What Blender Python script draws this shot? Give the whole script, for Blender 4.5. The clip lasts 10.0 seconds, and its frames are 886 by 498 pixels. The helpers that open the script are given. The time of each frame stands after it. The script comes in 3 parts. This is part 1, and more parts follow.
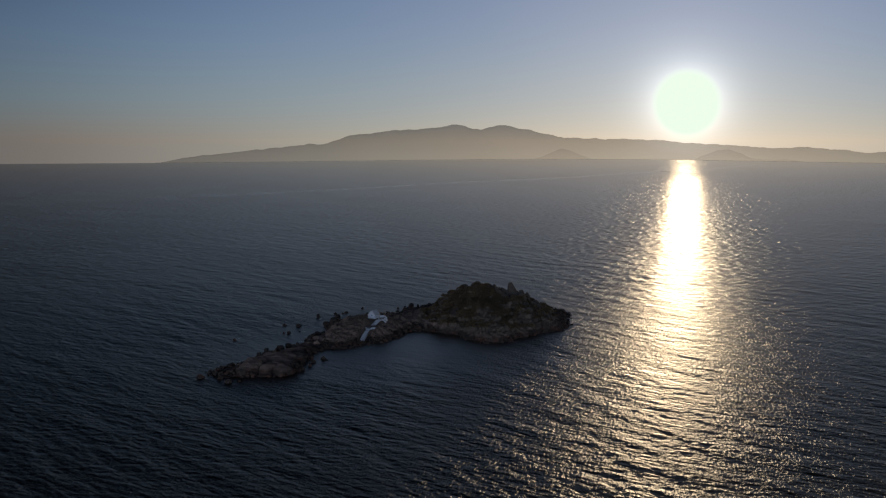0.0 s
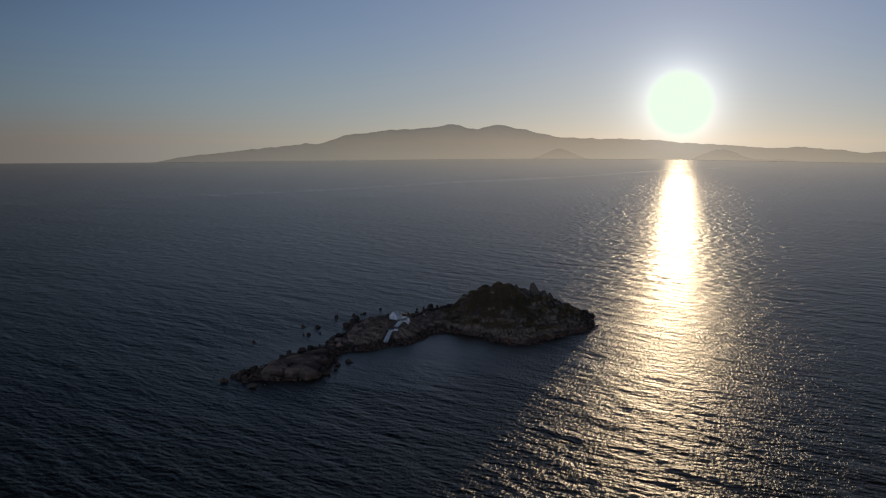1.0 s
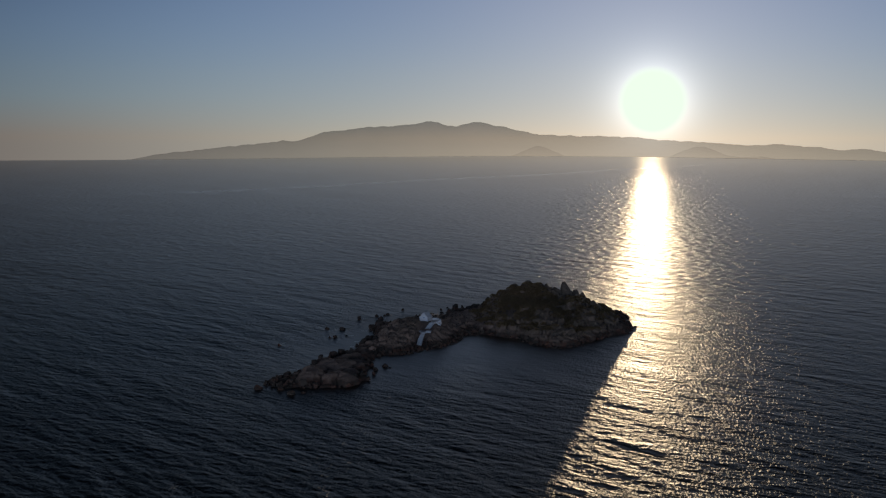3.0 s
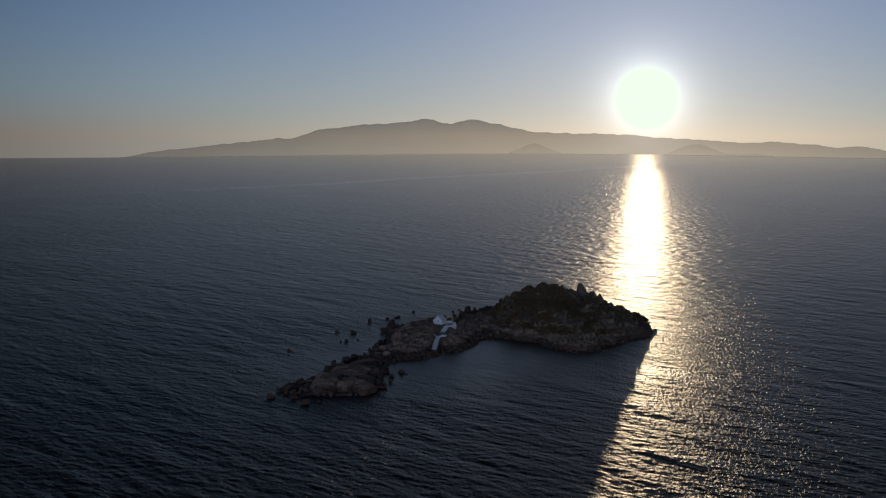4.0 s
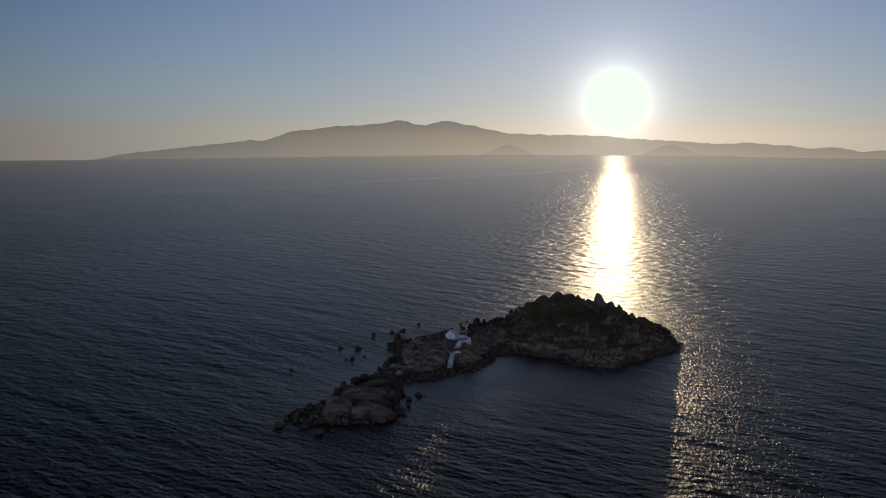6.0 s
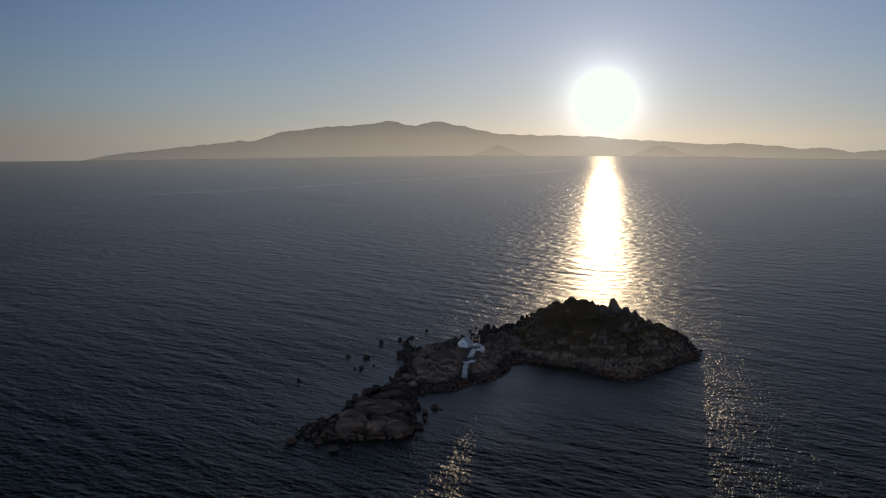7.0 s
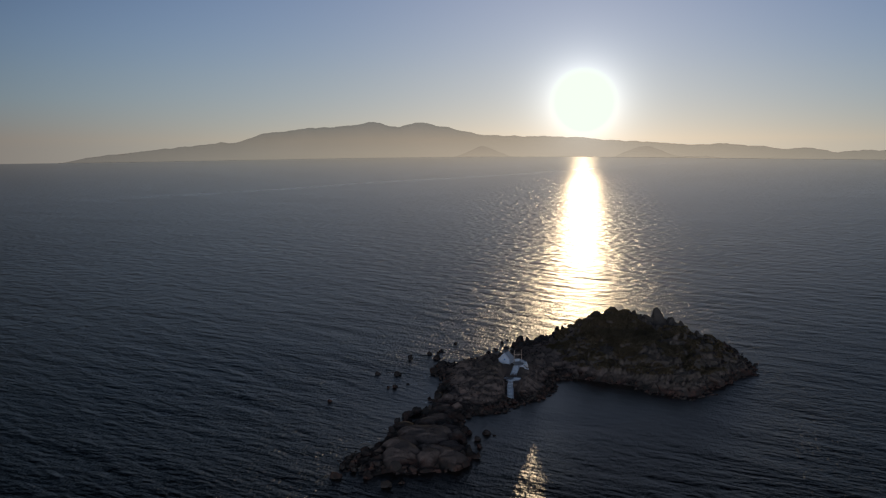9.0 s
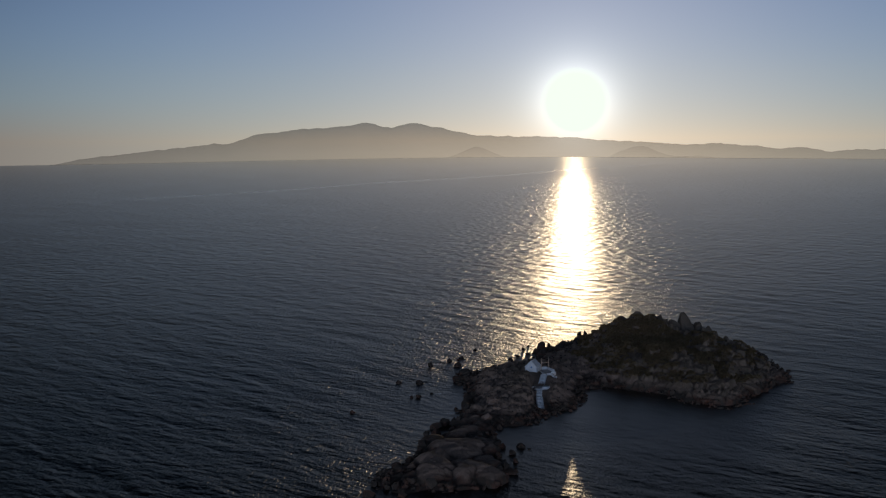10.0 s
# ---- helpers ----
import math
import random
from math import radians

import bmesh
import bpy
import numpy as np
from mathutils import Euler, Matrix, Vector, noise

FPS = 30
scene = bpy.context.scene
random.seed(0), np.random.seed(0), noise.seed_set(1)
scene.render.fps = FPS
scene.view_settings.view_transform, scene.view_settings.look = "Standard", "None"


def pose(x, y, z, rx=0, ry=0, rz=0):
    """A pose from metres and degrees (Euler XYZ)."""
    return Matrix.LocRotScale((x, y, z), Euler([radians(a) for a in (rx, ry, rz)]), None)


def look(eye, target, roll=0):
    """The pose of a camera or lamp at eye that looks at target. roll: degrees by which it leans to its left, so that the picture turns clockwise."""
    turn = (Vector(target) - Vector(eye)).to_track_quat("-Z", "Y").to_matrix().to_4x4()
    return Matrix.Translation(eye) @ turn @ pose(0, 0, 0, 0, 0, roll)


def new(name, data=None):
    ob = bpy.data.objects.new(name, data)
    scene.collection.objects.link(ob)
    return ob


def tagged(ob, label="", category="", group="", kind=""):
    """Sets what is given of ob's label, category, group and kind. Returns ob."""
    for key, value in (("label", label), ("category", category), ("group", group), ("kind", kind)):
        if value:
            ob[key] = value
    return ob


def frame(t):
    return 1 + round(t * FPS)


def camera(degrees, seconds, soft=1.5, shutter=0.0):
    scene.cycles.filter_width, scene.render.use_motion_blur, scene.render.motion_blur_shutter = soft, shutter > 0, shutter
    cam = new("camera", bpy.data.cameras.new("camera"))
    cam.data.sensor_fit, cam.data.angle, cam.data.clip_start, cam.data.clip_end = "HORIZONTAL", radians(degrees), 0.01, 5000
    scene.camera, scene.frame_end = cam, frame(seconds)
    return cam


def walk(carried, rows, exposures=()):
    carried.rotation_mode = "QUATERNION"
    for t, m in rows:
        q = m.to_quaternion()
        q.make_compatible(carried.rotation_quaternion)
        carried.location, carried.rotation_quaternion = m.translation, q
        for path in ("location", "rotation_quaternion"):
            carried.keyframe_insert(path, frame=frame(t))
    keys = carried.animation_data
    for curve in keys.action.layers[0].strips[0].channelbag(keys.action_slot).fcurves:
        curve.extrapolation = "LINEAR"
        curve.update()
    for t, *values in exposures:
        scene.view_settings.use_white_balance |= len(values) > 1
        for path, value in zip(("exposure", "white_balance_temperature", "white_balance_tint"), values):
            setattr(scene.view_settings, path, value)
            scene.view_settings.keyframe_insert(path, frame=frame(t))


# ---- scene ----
cam = camera(42.1, 10.0, soft=1.2)
PATH = [
    (0, (-15.457, 0.975, 67.852), (-15.352, 2.965, 67.676), 0.05),
    (0.5, (-20.371, 6.334, 67.453), (-20.262, 8.324, 67.278), 0.06),
    (1, (-25.692, 11.739, 66.78), (-25.576, 13.728, 66.604), 0.08),
    (1.5, (-31.384, 16.906, 66.251), (-31.259, 18.894, 66.074), 0.09),
    (2, (-36.104, 21.715, 65.833), (-35.968, 23.703, 65.655), 0.10),
    (2.5, (-40.767, 27.53, 65.113), (-40.616, 29.516, 64.935), 0.10),
    (4, (-50.499, 48.191, 64.647), (-50.327, 50.175, 64.463), 0.10),
    (4.5, (-52.98, 54.8, 64.434), (-52.801, 56.784, 64.251), 0.05),
    (5, (-55.269, 62.231, 64.324), (-55.079, 64.213, 64.141), 0.00),
    (5.5, (-57.928, 70.333, 64.272), (-57.721, 72.313, 64.09), -0.01),
    (7, (-65.994, 92.423, 64.133), (-65.753, 94.4, 63.953), -0.05),
    (7.5, (-68.861, 100.201, 64.052), (-68.611, 102.177, 63.872), -0.08),
    (8, (-72.406, 107.187, 63.679), (-72.145, 109.162, 63.501), -0.12),
    (8.5, (-75.225, 113.967, 63.631), (-74.959, 115.941, 63.454), -0.15),
    (9, (-78.529, 120.871, 63.604), (-78.254, 122.844, 63.426), -0.23),
    (9.5, (-81.99, 127.13, 63.582), (-81.707, 129.102, 63.405), -0.32),
    (10, (-85.259, 133.446, 63.538), (-84.97, 135.417, 63.361), -0.40),
]
walk(cam, [(t, look(eye, target, roll)) for t, eye, target, roll in PATH], exposures=[(0.0, -1.12), (2.5, -1.10), (5.0, -1.03), (8.0, -1.0), (10.0, -1.0)])

# ---- sky, sun, exposure ----
SUN_AZ, SUN_EL = radians(14.9), radians(2.13)
SUN_WAY = Vector((math.sin(SUN_AZ) * math.cos(SUN_EL), math.cos(SUN_AZ) * math.cos(SUN_EL), math.sin(SUN_EL)))

world = bpy.data.worlds.new("evening_sky")
scene.world = world
world.use_nodes = True
wt = world.node_tree
wt.nodes.clear()


def link_in(tree, socket, value):
    if hasattr(value, "is_linked"):
        tree.links.new(value, socket)
    else:
        socket.default_value = value


def calc(tree, op, a, b=0.0, c=0.0, clamp=False):
    n = tree.nodes.new("ShaderNodeMath")
    n.operation, n.use_clamp = op, clamp
    for socket, value in zip(n.inputs, (a, b, c)):
        link_in(tree, socket, value)
    return n.outputs[0]


sky = wt.nodes.new("ShaderNodeTexSky")
sky.sky_type, sky.sun_disc = "NISHITA", False
sky.sun_elevation, sky.sun_rotation = radians(9.0), SUN_AZ
sky.altitude, sky.air_density, sky.dust_density, sky.ozone_density = 60.0, 0.9, 0.1, 3.0
sky_light = wt.nodes.new("ShaderNodeBackground")
tint = wt.nodes.new("ShaderNodeMix")
tint.data_type, tint.blend_type = "RGBA", "MULTIPLY"
tint.inputs["Factor"].default_value = 1.0
height = wt.nodes.new("ShaderNodeSeparateXYZ")
wt.links.new(wt.nodes.new("ShaderNodeTexCoord").outputs["Generated"], height.inputs[0])
haze = wt.nodes.new("ShaderNodeValToRGB")  # evening haze greys the lowest few degrees
for _ in range(4):
    haze.color_ramp.elements.new(0.5)
for el, (at, colour) in zip(haze.color_ramp.elements, [(0.0, (0.76, 0.885, 1.40, 1)), (0.06, (0.95, 0.95, 1.26, 1)), (0.14, (1.07, 0.98, 1.20, 1)),
                                                       (0.19, (0.98, 0.90, 0.98, 1)), (0.42, (0.49, 0.44, 0.42, 1)), (1.0, (0.52, 0.48, 0.49, 1))]):
    el.position, el.color = at, colour
wt.links.new(height.outputs[2], haze.inputs[0])
# below the horizon the lowest sky colour repeats, to show through the far water
level = wt.nodes.new("ShaderNodeCombineXYZ")
for i in (0, 1):
    wt.links.new(height.outputs[i], level.inputs[i])
wt.links.new(calc(wt, "MAXIMUM", height.outputs[2], 0.006), level.inputs[2])
wt.links.new(level.outputs[0], sky.inputs[0])
wt.links.new(haze.outputs[0], tint.inputs["B"])
wt.links.new(sky.outputs[0], tint.inputs["A"])
# the unseen eastern sky gets added warm fill; away from the sun the west dims
east = wt.nodes.new("ShaderNodeVectorMath")
east.operation = "DOT_PRODUCT"
wt.links.new(height.inputs[0].links[0].from_socket, east.inputs[0])
east.inputs[1].default_value = (-math.sin(SUN_AZ), -math.cos(SUN_AZ), 0.0)
# brightest in a broad fan about the sun; higher up the fan narrows and the sky beside it is deeper
ahead = calc(wt, "MULTIPLY", east.outputs["Value"], -1.0)
fan_low = wt.nodes.new("ShaderNodeMapRange")
fan_low.interpolation_type = "SMOOTHSTEP"
wt.links.new(ahead, fan_low.inputs[0])
fan_low.inputs[1].default_value, fan_low.inputs[2].default_value = 0.80, 0.965
fan_low.inputs[3].default_value, fan_low.inputs[4].default_value = 0.74, 1.12
fan_high = wt.nodes.new("ShaderNodeMapRange")
fan_high.interpolation_type = "SMOOTHSTEP"
wt.links.new(ahead, fan_high.inputs[0])
fan_high.inputs[1].default_value, fan_high.inputs[2].default_value = 0.76, 0.99
fan_high.inputs[3].default_value, fan_high.inputs[4].default_value = 0.24, 1.10
high = wt.nodes.new("ShaderNodeMapRange")
high.interpolation_type = "SMOOTHSTEP"
wt.links.new(height.outputs[2], high.inputs[0])
high.inputs[1].default_value, high.inputs[2].default_value = 0.085, 0.22
fan = calc(wt, "ADD", calc(wt, "MULTIPLY", fan_low.outputs[0], calc(wt, "SUBTRACT", 1.0, high.outputs[0])), calc(wt, "MULTIPLY", fan_high.outputs[0], high.outputs[0]))
# up to 29 times brighter, added to light the islet's near side
turn = wt.nodes.new("ShaderNodeMix")
turn.data_type, turn.blend_type = "RGBA", "MIX"
wt.links.new(calc(wt, "MAXIMUM", east.outputs["Value"], 0.0), turn.inputs["Factor"])
turn.inputs["A"].default_value, turn.inputs["B"].default_value = (1, 1, 1, 1), (29.0, 22.2, 19.6, 1)
lit = wt.nodes.new("ShaderNodeMix")
lit.data_type, lit.blend_type = "RGBA", "MULTIPLY"
lit.inputs["Factor"].default_value = 1.0
wt.links.new(tint.outputs["Result"], lit.inputs["A"])
wt.links.new(turn.outputs["Result"], lit.inputs["B"])
# the lowest haze away from the sun is faintly mauve
aside = calc(wt, "DIVIDE", calc(wt, "SUBTRACT", 0.96, ahead), 0.1, clamp=True)
mauve = wt.nodes.new("ShaderNodeMix")
mauve.data_type, mauve.blend_type = "RGBA", "MULTIPLY"
wt.links.new(calc(wt, "MULTIPLY", aside, calc(wt, "DIVIDE", calc(wt, "SUBTRACT", 0.040, height.outputs[2]), 0.03, clamp=True)), mauve.inputs["Factor"])
wt.links.new(lit.outputs["Result"], mauve.inputs["A"])
mauve.inputs["B"].default_value = (1.03, 0.90, 0.88, 1)
wt.links.new(mauve.outputs["Result"], sky_light.inputs[0])
# well above, out of view, sky beside the fan is dimmed to darken the water
deeper = calc(wt, "MULTIPLY", calc(wt, "MULTIPLY", aside, calc(wt, "DIVIDE", calc(wt, "SUBTRACT", ahead, 0.2), 0.4, clamp=True)), calc(wt, "DIVIDE", calc(wt, "SUBTRACT", height.outputs[2], 0.20), 0.12, clamp=True))
wt.links.new(calc(wt, "MULTIPLY", calc(wt, "MULTIPLY", 0.08, fan), calc(wt, "SUBTRACT", 1.0, calc(wt, "MULTIPLY", deeper, 0.6))), sky_light.inputs[1])
# the sun's oversized, overexposed disc and its aureole in the hazy air
way = wt.nodes.new("ShaderNodeTexCoord").outputs["Generated"]
dot = wt.nodes.new("ShaderNodeVectorMath")
dot.operation = "DOT_PRODUCT"
wt.links.new(way, dot.inputs[0])
dot.inputs[1].default_value = SUN_WAY
off = calc(wt, "MULTIPLY", calc(wt, "ARCCOSINE", calc(wt, "MINIMUM", dot.outputs["Value"], 1.0)), 180 / math.pi)
disc = calc(wt, "SUBTRACT", 1.0, calc(wt, "DIVIDE", calc(wt, "SUBTRACT", off, 0.95), 0.5, clamp=True), clamp=True)
near_glow = calc(wt, "EXPONENT", calc(wt, "DIVIDE", off, -0.85))
wide_glow = calc(wt, "EXPONENT", calc(wt, "DIVIDE", off, -5.0))
halo = calc(wt, "ADD", calc(wt, "MULTIPLY", disc, 2.5), calc(wt, "ADD", calc(wt, "MULTIPLY", near_glow, 5.2), calc(wt, "MULTIPLY", wide_glow, 0.33)))
halo_light = wt.nodes.new("ShaderNodeBackground")
halo_light.inputs[0].default_value = (0.95, 0.97, 0.95, 1)
wt.links.new(calc(wt, "MINIMUM", halo, 2.0), halo_light.inputs[1])
both = wt.nodes.new("ShaderNodeAddShader")
wt.links.new(sky_light.outputs[0], both.inputs[0])
wt.links.new(halo_light.outputs[0], both.inputs[1])
disc_light = wt.nodes.new("ShaderNodeBackground")  # the disc itself, tinted faintly green for its overexposed core
disc_light.inputs[0].default_value, disc_light.inputs[1].default_value = (0.86, 1.0, 0.84, 1), 2.15
face = wt.nodes.new("ShaderNodeMixShader")
wt.links.new(calc(wt, "DIVIDE", calc(wt, "SUBTRACT", 1.74, off), 0.34, clamp=True), face.inputs[0])
wt.links.new(both.outputs[0], face.inputs[1])
wt.links.new(disc_light.outputs[0], face.inputs[2])
wt.links.new(face.outputs[0], wt.nodes.new("ShaderNodeOutputWorld").inputs[0])

sun = new("sun", bpy.data.lights.new("sun", "SUN"))
sun.data.energy, sun.data.angle, sun.data.color = 0.56, radians(0.53), (1.0, 0.75, 0.46)
sun.matrix_world = look(SUN_WAY * 900, (0, 0, 0))

# ---- materials ----


def material(name, colour=(0.5, 0.5, 0.5), rough=0.8, metal=0.0):
    m = bpy.data.materials.new(name)
    m.use_nodes = True
    b = m.node_tree.nodes["Principled BSDF"]
    b.inputs["Base Color"].default_value = (*colour, 1)
    b.inputs["Roughness"].default_value, b.inputs["Metallic"].default_value = rough, metal
    return m, m.node_tree, b


def place_of(tree, scale=(1, 1, 1), turn=0.0):
    """World-sized coordinates."""
    mp = tree.nodes.new("ShaderNodeMapping")
    mp.inputs["Scale"].default_value = scale
    mp.inputs["Rotation"].default_value = (0, 0, turn)
    tree.links.new(tree.nodes.new("ShaderNodeNewGeometry").outputs["Position"], mp.inputs[0])
    return mp.outputs[0]


def grain(tree, where, size, detail=4.0, rough=0.55, kind="noise"):
    if kind == "noise":
        n = tree.nodes.new("ShaderNodeTexNoise")
        n.inputs["Detail"].default_value, n.inputs["Roughness"].default_value = detail, rough
    else:
        n = tree.nodes.new("ShaderNodeTexVoronoi")
        n.feature = kind
    n.inputs["Scale"].default_value = 1.0 / size
    if where is not None:
        tree.links.new(where, n.inputs["Vector"])
    return n.outputs[0]


def ramp(tree, value, stops):
    n = tree.nodes.new("ShaderNodeValToRGB")
    e = n.color_ramp.elements
    while len(e) < len(stops):
        e.new(0.5)
    for el, (at, colour) in zip(e, stops):
        el.position, el.color = at, (*colour, 1)
    tree.links.new(value, n.inputs[0])
    return n.outputs[0]


def blend(tree, factor, a, b, mode="MIX"):
    n = tree.nodes.new("ShaderNodeMix")
    n.data_type, n.blend_type = "RGBA", mode
    link_in(tree, n.inputs["Factor"], factor)
    for s, v in ((n.inputs["A"], a), (n.inputs["B"], b)):
        link_in(tree, s, v if hasattr(v, "is_linked") else (*v, 1))
    return n.outputs["Result"]


def relief(tree, bsdf, height, strength, distance):
    n = tree.nodes.new("ShaderNodeBump")
    n.inputs["Strength"].default_value, n.inputs["Distance"].default_value = strength, distance
    link_in(tree, n.inputs["Height"], height)
    before = bsdf.inputs["Normal"].links
    if before:
        tree.links.new(before[0].from_socket, n.inputs["Normal"])
    tree.links.new(n.outputs[0], bsdf.inputs["Normal"])


def rock_material(name, light, dark, dark_tone=0.0):
    m, t, b = material(name, rough=0.85)
    p = place_of(t)
    g = blend(t, grain(t, p, 3.0, 6), dark, light)
    g = blend(t, calc(t, "MULTIPLY", grain(t, p, 0.25, 5), 0.6), g, (0.05, 0.04, 0.035), "MULTIPLY")
    h = t.nodes.new("ShaderNodeSeparateXYZ")
    t.links.new(p, h.inputs[0])
    if dark_tone:  # darker olive tone in patches, partly shade put into the colour, on higher rock
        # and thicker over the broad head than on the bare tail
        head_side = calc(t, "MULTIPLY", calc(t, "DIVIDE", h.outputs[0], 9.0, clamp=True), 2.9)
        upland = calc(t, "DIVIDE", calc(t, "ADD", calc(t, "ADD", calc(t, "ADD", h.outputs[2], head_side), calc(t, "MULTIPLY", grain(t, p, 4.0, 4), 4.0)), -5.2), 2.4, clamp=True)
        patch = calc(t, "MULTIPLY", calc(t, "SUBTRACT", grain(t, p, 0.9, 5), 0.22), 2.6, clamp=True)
        g = blend(t, calc(t, "MULTIPLY", calc(t, "MULTIPLY", upland, patch), dark_tone), g, (0.085, 0.066, 0.045))
    # wet, weed-covered band above the water
    edge = calc(t, "ADD", h.outputs[2], calc(t, "MULTIPLY", grain(t, p, 1.6, 4), -1.6))
    wet = calc(t, "SUBTRACT", 1.0, calc(t, "DIVIDE", calc(t, "ADD", edge, -0.35), 0.8, clamp=True), clamp=True)
    weed = blend(t, calc(t, "MULTIPLY", calc(t, "SUBTRACT", grain(t, p, 2.2, 3), 0.45), 4.0, clamp=True), (0.034, 0.025, 0.019), (0.082, 0.036, 0.023))
    g = blend(t, wet, g, weed)
    t.links.new(g, b.inputs["Base Color"])
    relief(t, b, grain(t, p, 1.2, 8, 0.65), 0.8, 0.35)
    return m


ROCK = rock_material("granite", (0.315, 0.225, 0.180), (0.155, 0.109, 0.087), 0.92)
# granite copied darker: shade put into the colour of the head's blocks
SHADE_ROCK = rock_material("shade_granite", (0.150, 0.116, 0.088), (0.070, 0.054, 0.041))
SHORE = rock_material("shore_granite", (0.070, 0.051, 0.041), (0.032, 0.023, 0.019))
WET = rock_material("wet_dark_granite", (0.036, 0.028, 0.023), (0.016, 0.012, 0.010))
# darkest granite copy: shade put into the colour of horn and skyline blocks
DEEP_SHADE_ROCK = rock_material("deep_shade_granite", (0.100, 0.078, 0.060), (0.046, 0.036, 0.028))
STONE = rock_material("pale_granite", (0.262, 0.182, 0.145), (0.155, 0.106, 0.084))
SEA, t, deep = material("sea_water", (0.0014, 0.0017, 0.0017), 0.2)
deep.inputs["Specular IOR Level"].default_value = 0.0
b = t.nodes.new("ShaderNodeBsdfGlossy")  # the surface: slopes of wavelets spread evenly about the mean
b.distribution = "BECKMANN"
b.inputs["Color"].default_value = (0.75, 0.74, 0.73, 1)


def waves(tree, length, stretch, turn, detail=2.0):
    """Wind waves: crests longer than the waves are apart, along a turned line."""
    mp = tree.nodes.new("ShaderNodeMapping")
    mp.vector_type = "TEXTURE"
    mp.inputs["Scale"].default_value = (length * stretch, length, length)
    mp.inputs["Rotation"].default_value = (0, 0, radians(turn))
    tree.links.new(tree.nodes.new("ShaderNodeNewGeometry").outputs["Position"], mp.inputs[0])
    return grain(tree, mp.outputs[0], 1.0, detail, 0.5)


# waves from long to short; in the lee of the islet the longer ones die away
spot = t.nodes.new("ShaderNodeSeparateXYZ")
t.links.new(place_of(t), spot.inputs[0])
lee_u = calc(t, "DIVIDE", calc(t, "SUBTRACT", spot.outputs[0], -16.0), 66.0)
lee_v = calc(t, "DIVIDE", calc(t, "SUBTRACT", spot.outputs[1], 398.0), 70.0)
lee = calc(t, "SQRT", calc(t, "ADD", calc(t, "MULTIPLY", lee_u, lee_u), calc(t, "MULTIPLY", lee_v, lee_v)))
open_sea = calc(t, "ADD", 0.12, calc(t, "MULTIPLY", calc(t, "DIVIDE", calc(t, "SUBTRACT", lee, 0.42), 0.62, clamp=True), 0.88))
# the bay is paler: shallow tint plus mirrored sky put into the colour
paler_bay = calc(t, "DIVIDE", calc(t, "SUBTRACT", calc(t, "ADD", 0.62, calc(t, "MULTIPLY", grain(t, place_of(t), 14.0, 3), 0.3)), lee), 0.42, clamp=True)
t.links.new(blend(t, paler_bay, (0.0014, 0.0017, 0.0017), (0.0074, 0.0092, 0.0086)), deep.inputs["Base Color"])
# far out the short waves run together into an even ruffle
out = t.nodes.new("ShaderNodeVectorMath")
out.operation = "DISTANCE"
t.links.new(place_of(t), out.inputs[0])
out.inputs[1].default_value = (-20, 350, 0)
far_out = calc(t, "DIVIDE", calc(t, "SUBTRACT", out.outputs["Value"], 300.0), 2200.0, clamp=True)
crisp = calc(t, "SUBTRACT", 1.0, calc(t, "MULTIPLY", far_out, 0.2))
sheltered = calc(t, "ADD", 0.1, calc(t, "MULTIPLY", open_sea, 0.9))
relief(t, b, calc(t, "MULTIPLY", waves(t, 30.0, 2.8, -58, 2.0), sheltered), 1.0, 1.7)
relief(t, b, calc(t, "MULTIPLY", waves(t, 11.0, 2.8, -58, 2.0), open_sea), 1.0, 0.95)
relief(t, b, calc(t, "MULTIPLY", waves(t, 4.6, 2.8, -58, 2.0), open_sea), 1.0, 0.85)
relief(t, b, calc(t, "MULTIPLY", calc(t, "MULTIPLY", waves(t, 1.7, 2.4, -46, 4.0), crisp), sheltered), 1.0, 0.80)
# ripples drawn out along the view, to show as fine speckle
relief(t, b, calc(t, "MULTIPLY", calc(t, "MULTIPLY", waves(t, 0.8, 2.4, 76, 2.0), crisp), sheltered), 1.0, 0.38)
# past the near water steeper bumps, sized so the glitter speckles in view
offing = calc(t, "DIVIDE", calc(t, "SUBTRACT", out.outputs["Value"], 90.0), 420.0, clamp=True)
relief(t, b, calc(t, "MULTIPLY", waves(t, 6.5, 1.1, -58, 1.0), offing), 1.0, 3.4)
relief(t, b, calc(t, "MULTIPLY", waves(t, 20.0, 0.6, -58, 1.0), far_out), 1.0, 4.8)
# gusts roughen the open water in long streaks
gusts = calc(t, "MULTIPLY", calc(t, "SUBTRACT", waves(t, 42.0, 3.2, -40, 4.0), 0.5), calc(t, "ADD", 0.10, calc(t, "MULTIPLY", far_out, 0.14)))
# a long calm slick lies across the open water
flat = t.nodes.new("ShaderNodeSeparateXYZ")
t.links.new(place_of(t), flat.inputs[0])
line = calc(t, "ADD", calc(t, "ADD", 2010.0, calc(t, "MULTIPLY", flat.outputs[0], 1.44)), calc(t, "MULTIPLY", calc(t, "SINE", calc(t, "MULTIPLY", flat.outputs[0], 0.012)), 25.0))
slick = calc(t, "SUBTRACT", 1.0, calc(t, "DIVIDE", calc(t, "ABSOLUTE", calc(t, "SUBTRACT", flat.outputs[1], line)), 42.0), clamp=True)
slick = calc(t, "MULTIPLY", slick, calc(t, "DIVIDE", calc(t, "ADD", flat.outputs[0], 420.0), 400.0, clamp=True))
reach = t.nodes.new("ShaderNodeVectorMath")
reach.operation = "DISTANCE"
t.links.new(place_of(t), reach.inputs[0])
reach.inputs[1].default_value = (-50, 60, 0)
